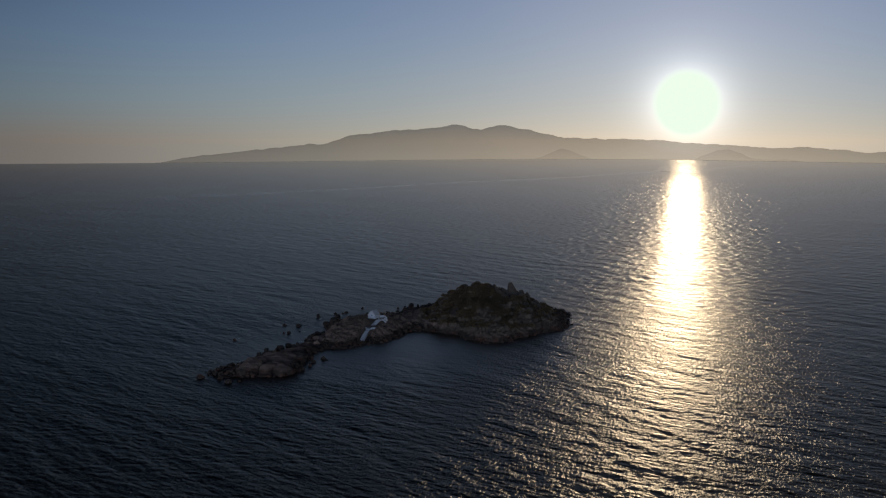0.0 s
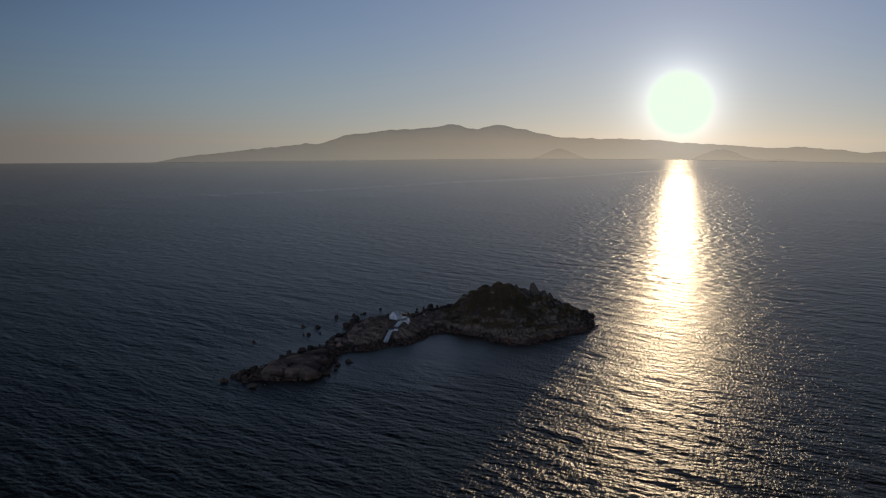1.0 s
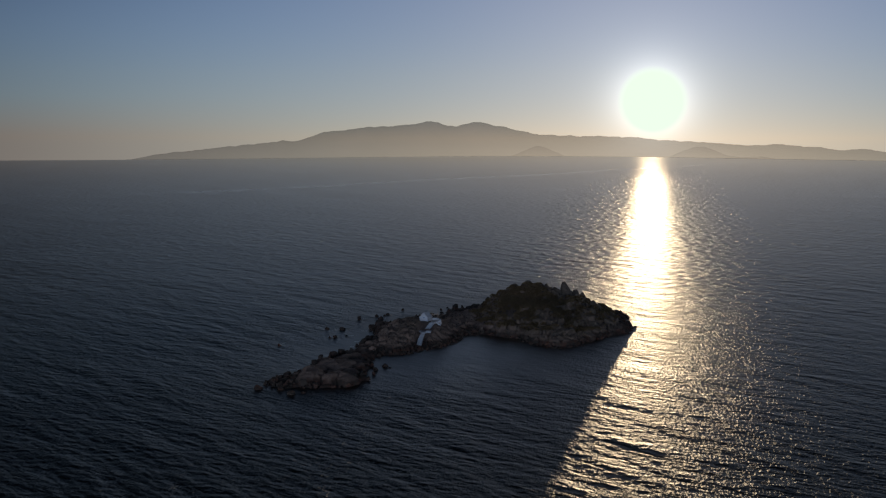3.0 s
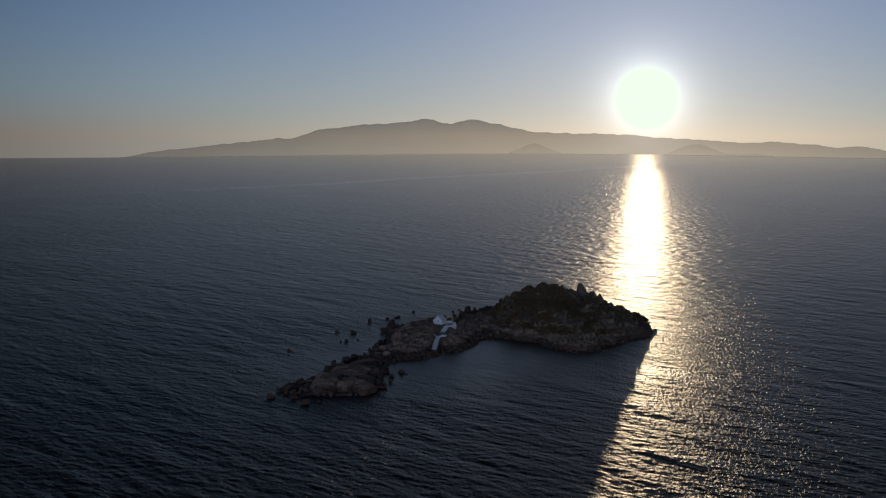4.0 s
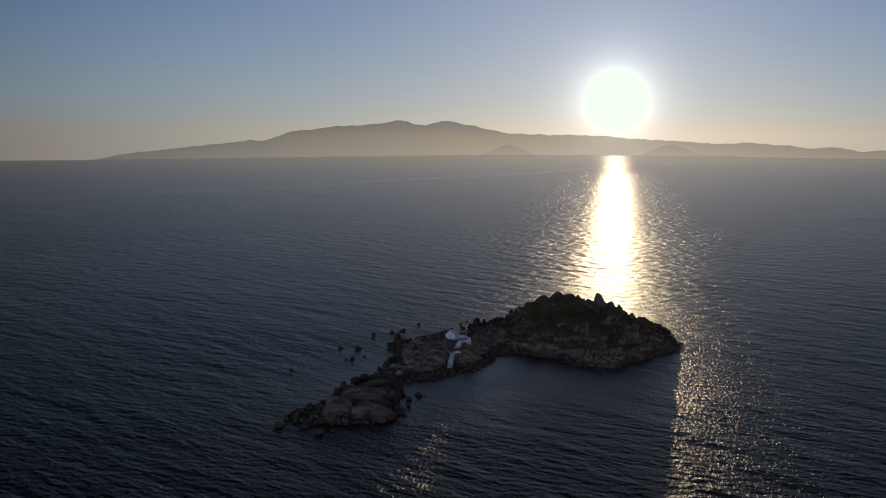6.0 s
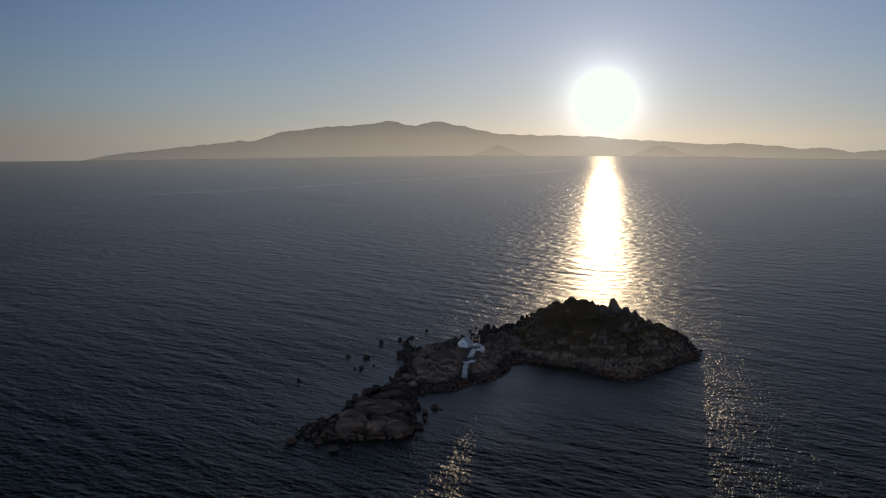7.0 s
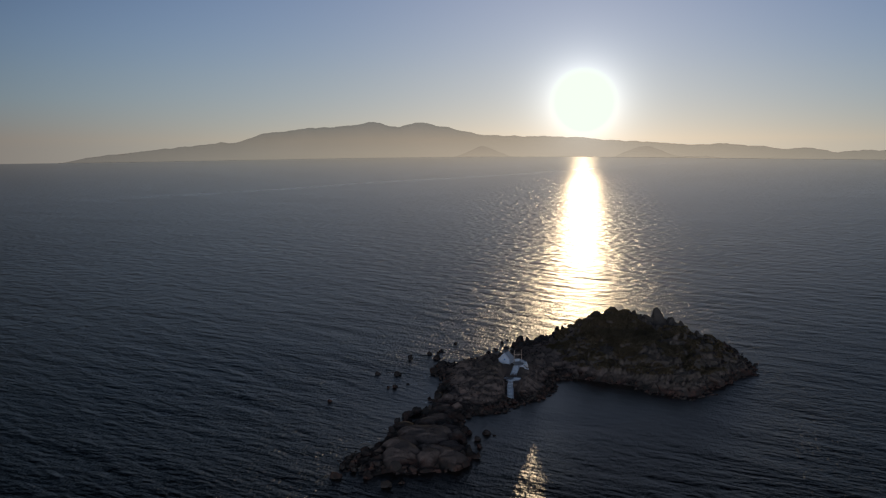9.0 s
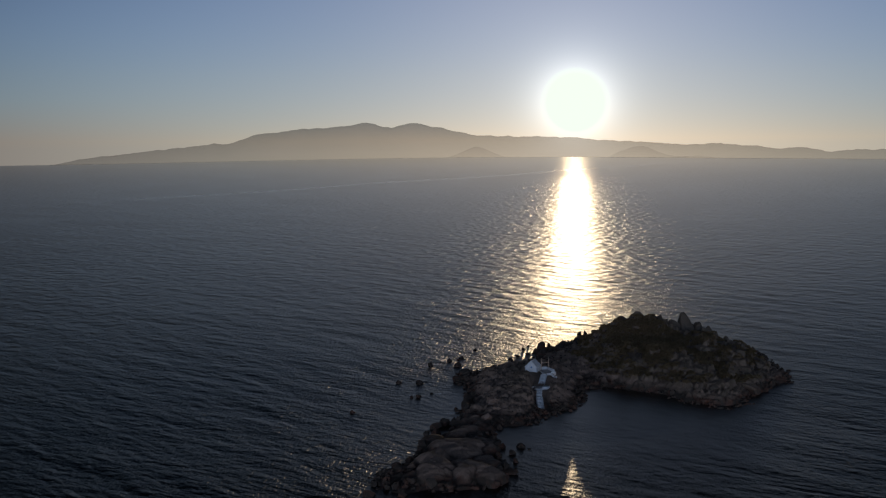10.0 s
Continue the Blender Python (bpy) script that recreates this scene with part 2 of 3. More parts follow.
ruffle = calc(t, "DIVIDE", calc(t, "SUBTRACT", reach.outputs["Value"], 250.0), 500.0, clamp=True)
smooth = calc(t, "ADD", calc(t, "MULTIPLY", ruffle, 0.005), calc(t, "MULTIPLY", slick, 0.10))
t.links.new(calc(t, "SUBTRACT", calc(t, "ADD", calc(t, "ADD", 0.335, gusts), calc(t, "MULTIPLY", calc(t, "DIVIDE", calc(t, "SUBTRACT", out.outputs["Value"], 1400.0), 2600.0, clamp=True), 0.06)), calc(t, "ADD", smooth, calc(t, "MULTIPLY", calc(t, "SUBTRACT", 1.0, open_sea), 0.05))), b.inputs["Roughness"])
# far water turns part transparent, so the sky colour behind stands in for haze
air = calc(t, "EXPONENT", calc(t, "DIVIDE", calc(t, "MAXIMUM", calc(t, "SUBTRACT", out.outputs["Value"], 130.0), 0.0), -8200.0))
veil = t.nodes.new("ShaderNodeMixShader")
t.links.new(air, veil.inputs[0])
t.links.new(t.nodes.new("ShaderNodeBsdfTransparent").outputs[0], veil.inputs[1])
gloss = t.nodes.new("ShaderNodeMixShader")
mirror = t.nodes.new("ShaderNodeFresnel")
mirror.inputs["IOR"].default_value = 1.333
t.links.new(mirror.outputs[0], gloss.inputs[0])
t.links.new(deep.outputs[0], gloss.inputs[1])
t.links.new(b.outputs[0], gloss.inputs[2])
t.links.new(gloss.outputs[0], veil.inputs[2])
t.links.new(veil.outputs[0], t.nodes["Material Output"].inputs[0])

SCRUB, t, b = material("scrub_leaves", (0.06, 0.07, 0.03), 0.8)
tone = t.nodes.new("ShaderNodeNewGeometry").outputs["Random Per Island"]
t.links.new(ramp(t, tone, [(0.0, (0.074, 0.054, 0.032)), (0.6, (0.118, 0.084, 0.047)), (1.0, (0.17, 0.108, 0.064))]), b.inputs["Base Color"])
thin = t.nodes.new("ShaderNodeBsdfTranslucent")  # thin leaves let the low sun through
thin.inputs[0].default_value = (0.20, 0.16, 0.05, 1)
leaf = t.nodes.new("ShaderNodeMixShader")
leaf.inputs[0].default_value = 0.35
t.links.new(b.outputs[0], leaf.inputs[1])
t.links.new(thin.outputs[0], leaf.inputs[2])
t.links.new(leaf.outputs[0], t.nodes["Material Output"].inputs[0])
WHITE, t, b = material("whitewash", (0.8, 0.8, 0.79), 0.9)
p = place_of(t)
t.links.new(blend(t, calc(t, "MULTIPLY", calc(t, "SUBTRACT", grain(t, p, 0.9, 6), 0.45), 3.5, clamp=True), (0.42, 0.46, 0.51), (0.31, 0.31, 0.32)), b.inputs["Base Color"])
relief(t, b, grain(t, p, 0.12, 5), 0.5, 0.03)
WORN, t, b = material("worn_whitewash", (0.4, 0.39, 0.37), 0.9)
p = place_of(t)
t.links.new(blend(t, calc(t, "MULTIPLY", calc(t, "SUBTRACT", grain(t, p, 1.3, 5), 0.40), 4.0, clamp=True), (0.22, 0.21, 0.21), (0.42, 0.45, 0.49)), b.inputs["Base Color"])
relief(t, b, grain(t, p, 0.15, 5), 0.5, 0.04)
BLUE, t, b = material("blue_paint", (0.05, 0.13, 0.30), 0.5)
TAN, t, b = material("pale_paving", (0.32, 0.24, 0.19), 0.85)
p = place_of(t)
t.links.new(blend(t, grain(t, p, 0.5, 5), (0.46, 0.44, 0.43), (0.33, 0.30, 0.28)), b.inputs["Base Color"])
relief(t, b, grain(t, p, 0.45, 1, kind="F1"), 0.6, 0.05)
WOOD, t, b = material("grey_timber", (0.38, 0.28, 0.20), 0.8)
t.links.new(blend(t, grain(t, place_of(t, (1, 1, 0.1)), 0.05, 5), (0.24, 0.17, 0.12), (0.45, 0.34, 0.26)), b.inputs["Base Color"])



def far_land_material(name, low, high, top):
    """Far land, part transparent so sky shows through as haze, more so low down."""
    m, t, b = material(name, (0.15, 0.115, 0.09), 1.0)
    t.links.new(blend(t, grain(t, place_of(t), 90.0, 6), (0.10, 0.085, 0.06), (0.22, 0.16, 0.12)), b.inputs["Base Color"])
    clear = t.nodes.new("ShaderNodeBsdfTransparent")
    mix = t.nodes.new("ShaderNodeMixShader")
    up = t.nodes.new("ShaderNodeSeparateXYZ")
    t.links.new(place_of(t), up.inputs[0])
    haze_by_height = t.nodes.new("ShaderNodeMapRange")
    t.links.new(up.outputs[2], haze_by_height.inputs[0])
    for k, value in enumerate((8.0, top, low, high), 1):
        haze_by_height.inputs[k].default_value = value
    t.links.new(haze_by_height.outputs[0], mix.inputs[0])
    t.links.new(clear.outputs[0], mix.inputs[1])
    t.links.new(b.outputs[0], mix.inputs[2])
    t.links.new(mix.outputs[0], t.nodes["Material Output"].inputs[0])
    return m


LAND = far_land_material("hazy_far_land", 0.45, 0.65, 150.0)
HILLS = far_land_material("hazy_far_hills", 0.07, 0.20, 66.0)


# ---- the large forms ----
def mesh_from(name, verts, faces, mat, smooth=True):
    me = bpy.data.meshes.new(name)
    me.from_pydata([tuple(v) for v in verts], [], [tuple(f) for f in faces])
    me.materials.append(mat)
    if smooth:
        me.shade_smooth()
    me.update()
    return me


def fast_mesh(name, verts, quads, mat):
    """A large mesh of quads from arrays."""
    me = bpy.data.meshes.new(name)
    me.vertices.add(len(verts))
    me.vertices.foreach_set("co", np.asarray(verts, np.float32).ravel())
    me.loops.add(4 * len(quads))
    me.loops.foreach_set("vertex_index", np.asarray(quads, np.int32).ravel())
    me.polygons.add(len(quads))
    me.polygons.foreach_set("loop_start", np.arange(0, 4 * len(quads), 4, dtype=np.int32))
    me.update(calc_edges=True)
    me.validate()
    me.materials.append(mat)
    me.shade_smooth()
    return me


def grid_faces(nu, nv):
    i = np.arange(nu - 1)[:, None] * nv + np.arange(nv - 1)[None]
    return np.stack([i, i + nv, i + nv + 1, i + 1], -1).reshape(-1, 4)


# the islet as a union of rocky humps: centre, half-widths, turn in degrees, height
HUMPS = [
    (-62, 348, 5.5, 8.5, 0, 0.7), (-51.3, 351, 9.6, 11.5, 0, 1.3), (-47.6, 368, 8.2, 14, -20, 1.4), (-41.0, 387, 5.0, 11, -25, 1.3), (-35.6, 403, 5.6, 13, -15, 1.9),
    (-33.0, 394.5, 6.0, 8, 25, 1.5), (-28.0, 409, 9.2, 18, -15, 3.9), (-21, 426, 15, 30, -8, 5.4), (-32.8, 438, 3.8, 9, 0, 1.8),
    (-4, 443, 14, 20, 0, 3.1), (5, 460, 14, 18, 0, 3.0),
    (16, 444, 18, 30, 0, 7.4), (23.0, 430.5, 11, 33.2, 1, 7.2), (31.8, 419.8, 20, 9.5, 43, 4.2), (45.6, 430.5, 4.6, 9, 18, 2.4), (37, 431, 9, 18, -10, 6.0), (22, 464, 13, 17, 0, 11.6), (13.5, 465, 9.5, 14, 0, 7.9), (18.5, 467, 8.5, 12, 0, 11.3), (36, 450, 13, 32, -14, 8.4),
    (31, 465, 7.5, 12, 0, 10.3), (26.5, 465, 6, 10, 0, 11.3), (9.5, 475, 7.5, 11, 0, 2.9), (12.8, 483, 6.5, 8, 0, 4.2), (-1, 476, 4, 6, 0, 0.6), (44.2, 441, 7.2, 20, -20, 6.6), (49.0, 443, 4.0, 11, 0, 2.4), (49.0, 436, 3.2, 8, 0, 2.2), (57.2, 466, 2.4, 8, 0, 0.8), (54.6, 456, 2.6, 8, 0, 0.9), (52.2, 445, 2.6, 8, 0, 0.8),
]
# worn whalebacks of the tail and its neck, parted by joints: centre, half-widths, turn in degrees, height
WHALEBACKS = [
    (-55.2, 351.0, 4.6, 10.0, -12, 3.3), (-50.6, 347.5, 2.4, 7.0, -14, 2.7), (-47.2, 349.5, 3.2, 8.8, 12, 2.7), (-43.6, 353.5, 2.6, 7.0, 22, 2.0),
    (-49.0, 364.0, 6.5, 9.5, -24, 2.9), (-43.8, 366.5, 3.6, 8.5, -12, 2.0), (-51.6, 374.0, 2.8, 5.0, -30, 1.6), (-45.4, 378.5, 4.2, 7.0, -24, 2.0),
    (-37.4, 400.5, 3.0, 5.0, -30, 2.3), (-35.6, 393.0, 2.6, 4.0, 20, 1.7), (-41.2, 390.0, 2.6, 5.5, -20, 1.7), (-40.0, 384.0, 2.2, 3.5, 35, 1.4),
]


def islet_height(x, y):
    k, total = 1.3, 0.0
    for cx, cy, rx, ry, turn, h in HUMPS:
        c, s = math.cos(radians(turn)), math.sin(radians(turn))
        u, v = (x - cx) * c + (y - cy) * s, -(x - cx) * s + (y - cy) * c
        r2 = (u / rx) ** 2 + (v / ry) ** 2
        z = np.where(r2 < 1, h * np.maximum(1 - r2, 0) ** 0.85, -3.0 * (np.sqrt(np.maximum(r2, 1)) - 1) * min(rx, ry) / 6)
        total = total + np.exp(np.clip(k * z, -40, 40))
    return np.log(total) / k


def whalebacks(x, y):
    """Height of the worn domes, with a deep joint where two of them meet."""
    first, second = np.full(x.shape, -9.0), np.full(x.shape, -9.0)
    for cx, cy, rx, ry, turn, h in WHALEBACKS:
        c, s = math.cos(radians(turn)), math.sin(radians(turn))
        u, v = (x - cx) * c + (y - cy) * s, -(x - cx) * s + (y - cy) * c
        r2 = np.abs(u / rx) ** 2.1 + np.abs(v / ry) ** 2.2
        z = np.where(r2 < 1, h * np.maximum(1 - r2, 0) ** 0.55, -9.0)
        second = np.maximum(second, np.minimum(first, z))
        first = np.maximum(first, z)
    return first - 0.34 * np.clip(1 - (first - second) / 0.28, 0, 1)


# ---- sea: a sheet of wind waves, finer where it is near ----
rng = np.random.default_rng(7)
radii = [0.02, 20.0, 45.0, 75.0, 100.0, 125.0]
while radii[-1] < 4725:
    radii.append(radii[-1] + max(0.4, 0.65e-5 * radii[-1] ** 2))
radii = np.array(radii)
bearing = np.radians(np.concatenate([np.linspace(-180, -22, 40)[:-1], np.linspace(-20.5, 46, 1260), np.linspace(47, 180, 35)[1:]]))
A, Rr = np.meshgrid(bearing, radii, indexing="ij")
SX, SY = -50 + Rr * np.sin(A), 60 + Rr * np.cos(A)
calm = np.clip(0.22 - islet_height(SX, SY) * 0.030, 0.22, 1.0)
calm *= np.clip(0.3 + 0.7 * (np.hypot((SX + 16) / 66, (SY - 398) / 70) - 0.42) / 0.62, 0.3, 1.0)
gap = np.maximum(np.maximum(0.4, 0.65e-5 * Rr ** 2), Rr * radians(0.053))
SZ = np.zeros_like(SX)
for _ in range(72):
    length = 1.3 * (26.0 / 1.3) ** rng.random()
    way_to = radians(-149 + rng.normal(0, 20)) if rng.random() < 0.85 else radians(-90 + rng.normal(0, 45))
    steep = 0.0170 * math.exp(-((math.log(length / 3.0)) / 0.95) ** 2)
    k = 2 * math.pi / length
    seen = np.clip(length / gap / 2.2 - 0.8, 0, 1)
    SZ += seen * (steep / k) * np.sin(k * (SX * math.cos(way_to) + SY * math.sin(way_to)) + rng.random() * 6.28)
for _ in range(22):  # longer waves under the chop
    length = 6.0 * (20.0 / 6.0) ** rng.random()
    way_to = radians(-150 + rng.normal(0, 13))
    k = 2 * math.pi / length
    seen = np.clip(length / gap / 2.2 - 0.8, 0, 1)
    SZ += seen * (0.0090 / k) * np.sin(k * (SX * math.cos(way_to) + SY * math.sin(way_to)) + rng.random() * 6.28)
SZ *= calm * (0.8 + 0.4 * np.sin(SX / 61 + np.sin(SY / 83)) * np.sin(SY / 97 + 1))
# the far water is raised in mid-view to fit where the horizon is seen
SZ += 19.0 * np.clip((Rr - 1800) / 2900, 0, 1) ** 2 * np.exp(-((np.degrees(A) - 10) / 15) ** 2)
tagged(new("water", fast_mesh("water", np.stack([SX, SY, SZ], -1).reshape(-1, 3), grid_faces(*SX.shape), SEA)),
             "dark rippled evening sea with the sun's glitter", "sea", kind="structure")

# ---- islet ground ----
def cells(x, y, size, seed):
    """Jointed rock: distance to the nearest block's middle and to the next one's, the block's own number, and the offset from its middle."""
    rnd = np.random.default_rng(seed)
    jx, jy, jr = (rnd.random((128, 128)) for _ in range(3))
    u, v = x / size, y / size
    iu, iv = np.floor(u).astype(int), np.floor(v).astype(int)
    d1, d2 = np.full(x.shape, 9.0), np.full(x.shape, 9.0)
    num, ox, oy = np.zeros(x.shape), np.zeros(x.shape), np.zeros(x.shape)
    for a in (-1, 0, 1):
        for b in (-1, 0, 1):
            p, q = (iu + a) % 128, (iv + b) % 128
            dx, dy = u - (iu + a + 0.1 + 0.8 * jx[p, q]), v - (iv + b + 0.1 + 0.8 * jy[p, q])
            d = np.hypot(dx, dy)
            near = d < d1
            d2 = np.where(near, d1, np.minimum(d2, d))
            num, ox, oy = np.where(near, jr[p, q], num), np.where(near, dx, ox), np.where(near, dy, oy)
            d1 = np.where(near, d, d1)
    return d1, d2, num, ox, oy


STEP = 0.3
gx, gy = np.arange(-80, 76, STEP), np.arange(320, 500, STEP)
X, Y = np.meshgrid(gx, gy, indexing="ij")
Z = islet_height(X, Y)
wx = X + 0.9 * np.sin(Y / 3.1 + np.sin(X / 4.3)) + 0.4 * np.sin(Y / 1.1 + X / 1.7)
wy = Y + 0.9 * np.sin(X / 2.7 + np.sin(Y / 3.9)) + 0.4 * np.sin(X / 1.3 - Y / 1.5)
lift = np.clip((Z + 0.8) / 3.0, 0.2, 1.0)
# the head ends in a low cliff on the bay
cliff = np.clip((X - 0) / 8, 0, 1) * np.clip((440 - Y) / 10, 0, 1)
Z = np.where(Z > 0, Z * (1 - cliff) + cliff * (np.where(Z < 3.6, 3.6 * (np.maximum(Z, 1e-6) / 3.6) ** 0.55, Z)), Z)
worn = whalebacks(wx + 0.5 * np.sin(Y / 1.9 + X / 3.3), wy + 0.6 * np.sin(X / 1.6))
dome = np.clip((worn - Z + 0.6) / 0.8, 0, 1)
Z = np.maximum(Z, worn)
for size, seed, tall, slant, joint in ((6.0, 1, 1.3, 0.9, 0.8), (2.6, 2, 0.9, 0.6, 0.5), (1.1, 3, 0.4, 0.3, 0.22)):
    d1, d2, num, ox, oy = cells(wx, wy, size, seed)
    block = tall * (num - 0.5) + slant * (np.sin(num * 57) * ox + np.cos(num * 91) * oy) - joint * np.clip(1 - (d2 - d1) / 0.16, 0, 1)
    Z = Z + lift * block * (1 - (0.72 if size > 5 else 0.42) * dome) * np.where(X < -2, 0.75, 1.0)
for i, j in zip(*np.nonzero(Z > -2.5)):
    p = Vector((X[i, j], Y[i, j], 0))
    Z[i, j] += lift[i, j] * (1 - 0.25 * dome[i, j]) * (0.5 * noise.fractal(p * 0.13, 0.8, 2.1, 3) + 0.16 * noise.fractal(p * 1.1, 0.7, 2.0, 2))
# worn ledges run along the head's slopes
head = np.clip((X - 2) / 8, 0, 1) * np.clip((Z - 1.0) / 1.5, 0, 1)
Z = Z + head * 0.34 * np.sin(2 * math.pi * (Z + 0.5 * np.sin(X / 7 + Y / 11)) / 1.7)
# the levelled plot of the chapel and its terrace
plot = np.clip(1.6 - np.hypot((X + 17.6) / 3.4, (Y - 424) / 4.0), 0, 1)
plot = np.minimum(plot / 0.6, 1)
Z = Z * (1 - plot) + 4.75 * plot
# the rock under the steps
for (x0, y0, z0), (x1, y1, z1), half in (((-22.5, 399.0, 0.3), (-20.4, 410.8, 2.6), 1.5), ((-20.4, 410.8, 2.7), (-17.4, 420.6, 4.5), 2.0)):
    s = np.clip(((X - x0) * (x1 - x0) + (Y - y0) * (y1 - y0)) / ((x1 - x0) ** 2 + (y1 - y0) ** 2), 0, 1)
    off_line = np.hypot(X - x0 - s * (x1 - x0), Y - y0 - s * (y1 - y0))
    near = np.clip(1.6 - off_line / half, 0, 1)
    near = np.minimum(near / 0.6, 1)
    Z = Z * (1 - near) + (z0 + s * (z1 - z0)) * near


def ground(x, y):
    i, j = min(max((x - gx[0]) / STEP, 0), len(gx) - 2), min(max((y - gy[0]) / STEP, 0), len(gy) - 2)
    a, b = int(i), int(j)
    u, v = i - a, j - b
    return float(Z[a, b] * (1 - u) * (1 - v) + Z[a + 1, b] * u * (1 - v) + Z[a, b + 1] * (1 - u) * v + Z[a + 1, b + 1] * u * v)


keep = Z > -2.0
f = grid_faces(*X.shape)
f = f[keep.reshape(-1)[f].any(1)]
used, f = np.unique(f, return_inverse=True)
P = np.stack([X, Y, Z], -1).reshape(-1, 3)[used]
islet = tagged(new("islet", fast_mesh("islet", P, f.reshape(-1, 4), ROCK)), "low rocky granite islet with dark scrub in the sea", "islet", kind="structure")

# ---- far land across the water: bearing of the skyline in degrees, height in metres ----
SKYLINE = [(-10.5, 0), (-9.3, 20), (-8.5, 31), (-7.4, 38), (-6, 54), (-4.6, 64), (-3.3, 77), (-3.0, 82), (-2.6, 77), (-2.3, 77), (-1.0, 115), (0.2, 126), (1.2, 136), (2.9, 143), (3.6, 153),
           (4.2, 161), (4.7, 157), (5.0, 146), (5.7, 143), (6.1, 151), (6.4, 159), (6.8, 155), (8.0, 137), (9.6, 109), (11.0, 103), (13, 100), (14.7, 94), (16.3, 82), (18.2, 75), (19.6, 63), (21.0, 69),
           (23.0, 58), (24.2, 44), (25.0, 52), (26.4, 33), (27.2, 39), (28.6, 43), (30, 20), (33, 36), (38, 0)]
az = np.radians(np.linspace(-10.5, 38, 900))
top = np.interp(az, np.radians([a for a, _ in SKYLINE]), [h for _, h in SKYLINE])
top = np.convolve(np.pad(top, 2, mode="edge"), np.ones(5) / 5, mode="valid")
across = np.linspace(0, 0.75, 24)


def shore(a):
    """The height of the water's far edge."""
    return 19.0 * math.exp(-((math.degrees(a) - 10) / 15) ** 2) - 0.1


lv = []
for a, hgt in zip(az, top):
    for s in across:
        r = 4745 + 220 * s
        rise = math.sin(s / 0.75 * math.pi / 2) ** 1.3
        n = noise.fractal(Vector((a * 90, s * 3, 0)), 0.9, 2.0, 6)
        lv.append((-50 + r * math.sin(a - 0.0035), 65 + r * math.cos(a - 0.0035), max(shore(a), 1.03 * hgt * rise - 0.6 + 4.6 * n * rise * min(1, hgt / 30) if s else -4)))
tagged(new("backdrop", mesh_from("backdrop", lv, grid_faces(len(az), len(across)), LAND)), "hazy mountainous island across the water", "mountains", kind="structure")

lv = []
hills = np.radians(np.linspace(7.4, 22.5, 260))
for a in hills:
    d = math.degrees(a)
    hgt = 67 * math.exp(-abs((d - 9.7) / 1.35) ** 1.35) + 62 * math.exp(-abs((d - 17.5) / 1.4) ** 2.0) + 22 * math.exp(-((d - 20.3) / 1.2) ** 2) - 2
    for s in across:
        n = noise.fractal(Vector((a * 120, s * 4, 7)), 0.9, 2.0, 6)
        r = 4728 + 20 * s
        lv.append((-50 + r * math.sin(a - 0.0035), 65 + r * math.cos(a - 0.0035), max(shore(a), (hgt + 3 * n) * 1.015 * math.sin(s / 0.75 * math.pi / 2) - 1.4)))
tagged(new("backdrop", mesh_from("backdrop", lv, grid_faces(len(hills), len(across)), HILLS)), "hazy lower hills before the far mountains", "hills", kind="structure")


# ---- things ----
def part(name, bm, mat, parent=None, label="", smooth=False):
    me = bpy.data.meshes.new(name)
    bm.to_mesh(me)
    bm.free()
    me.materials.append(mat)
    if smooth:
        me.shade_smooth()
    ob = new(name, me)
    ob.parent = parent
    if label:
        ob["label"] = label
    return ob


def box(bm, centre, size, turn=0.0, bevel=0.0):
    m = Matrix.Translation(centre) @ Matrix.Rotation(radians(turn), 4, "Z") @ Matrix.Diagonal((*size, 1))
    made = bmesh.ops.create_cube(bm, size=1.0, matrix=m)["verts"]
    if bevel:
        edges = list({e for v in made for e in v.link_edges})
        bmesh.ops.bevel(bm, geom=edges, offset=bevel, segments=2, affect="EDGES")


def rock_mesh(seed, mat, fine=3, cuts=9, keep_low=0.62):
    """A weathered granite block: a ball cut by a few planes, then worn and pitted."""
    r = random.Random(seed)
    bm = bmesh.new()
    bmesh.ops.create_icosphere(bm, subdivisions=fine, radius=1.0)
    planes = [(Vector((r.gauss(0, 1), r.gauss(0, 1), r.gauss(0, 0.8))).normalized(), r.uniform(keep_low - 0.24, 0.68)) for _ in range(cuts + 5)]
    shift = Vector((r.random() * 50, r.random() * 50, r.random() * 50))
    for v in bm.verts:
        for n, d in planes:
            over = v.co.dot(n) - d
            if over > 0:
                v.co -= n * over
        v.co *= 1.3
        v.co += v.co.normalized() * (0.09 * noise.fractal(v.co * 2.4 + shift, 0.8, 2.0, 4))
    me = bpy.data.meshes.new("boulder")
    bm.to_mesh(me)
    bm.free()
    me.materials.append(mat)
    me.shade_smooth()
    me.set_sharp_from_angle(angle=radians(24))
    return me


BOULDERS = [rock_mesh(20 + i, STONE if i % 7 == 0 else ROCK) for i in range(14)]
# skyline and head blocks in the two darker, shade-toned granites
SUMMIT = [rock_mesh(140 + i, DEEP_SHADE_ROCK if i % 2 else SHADE_ROCK) for i in range(6)]
JAGGED = [rock_mesh(80 + i, WET, 3, 12, 0.5) for i in range(5)]
DARK = [rock_mesh(40 + i, WET) for i in range(6)]
LARGE = [rock_mesh(60 + i, STONE, 4, 8, 0.7) for i in range(5)]


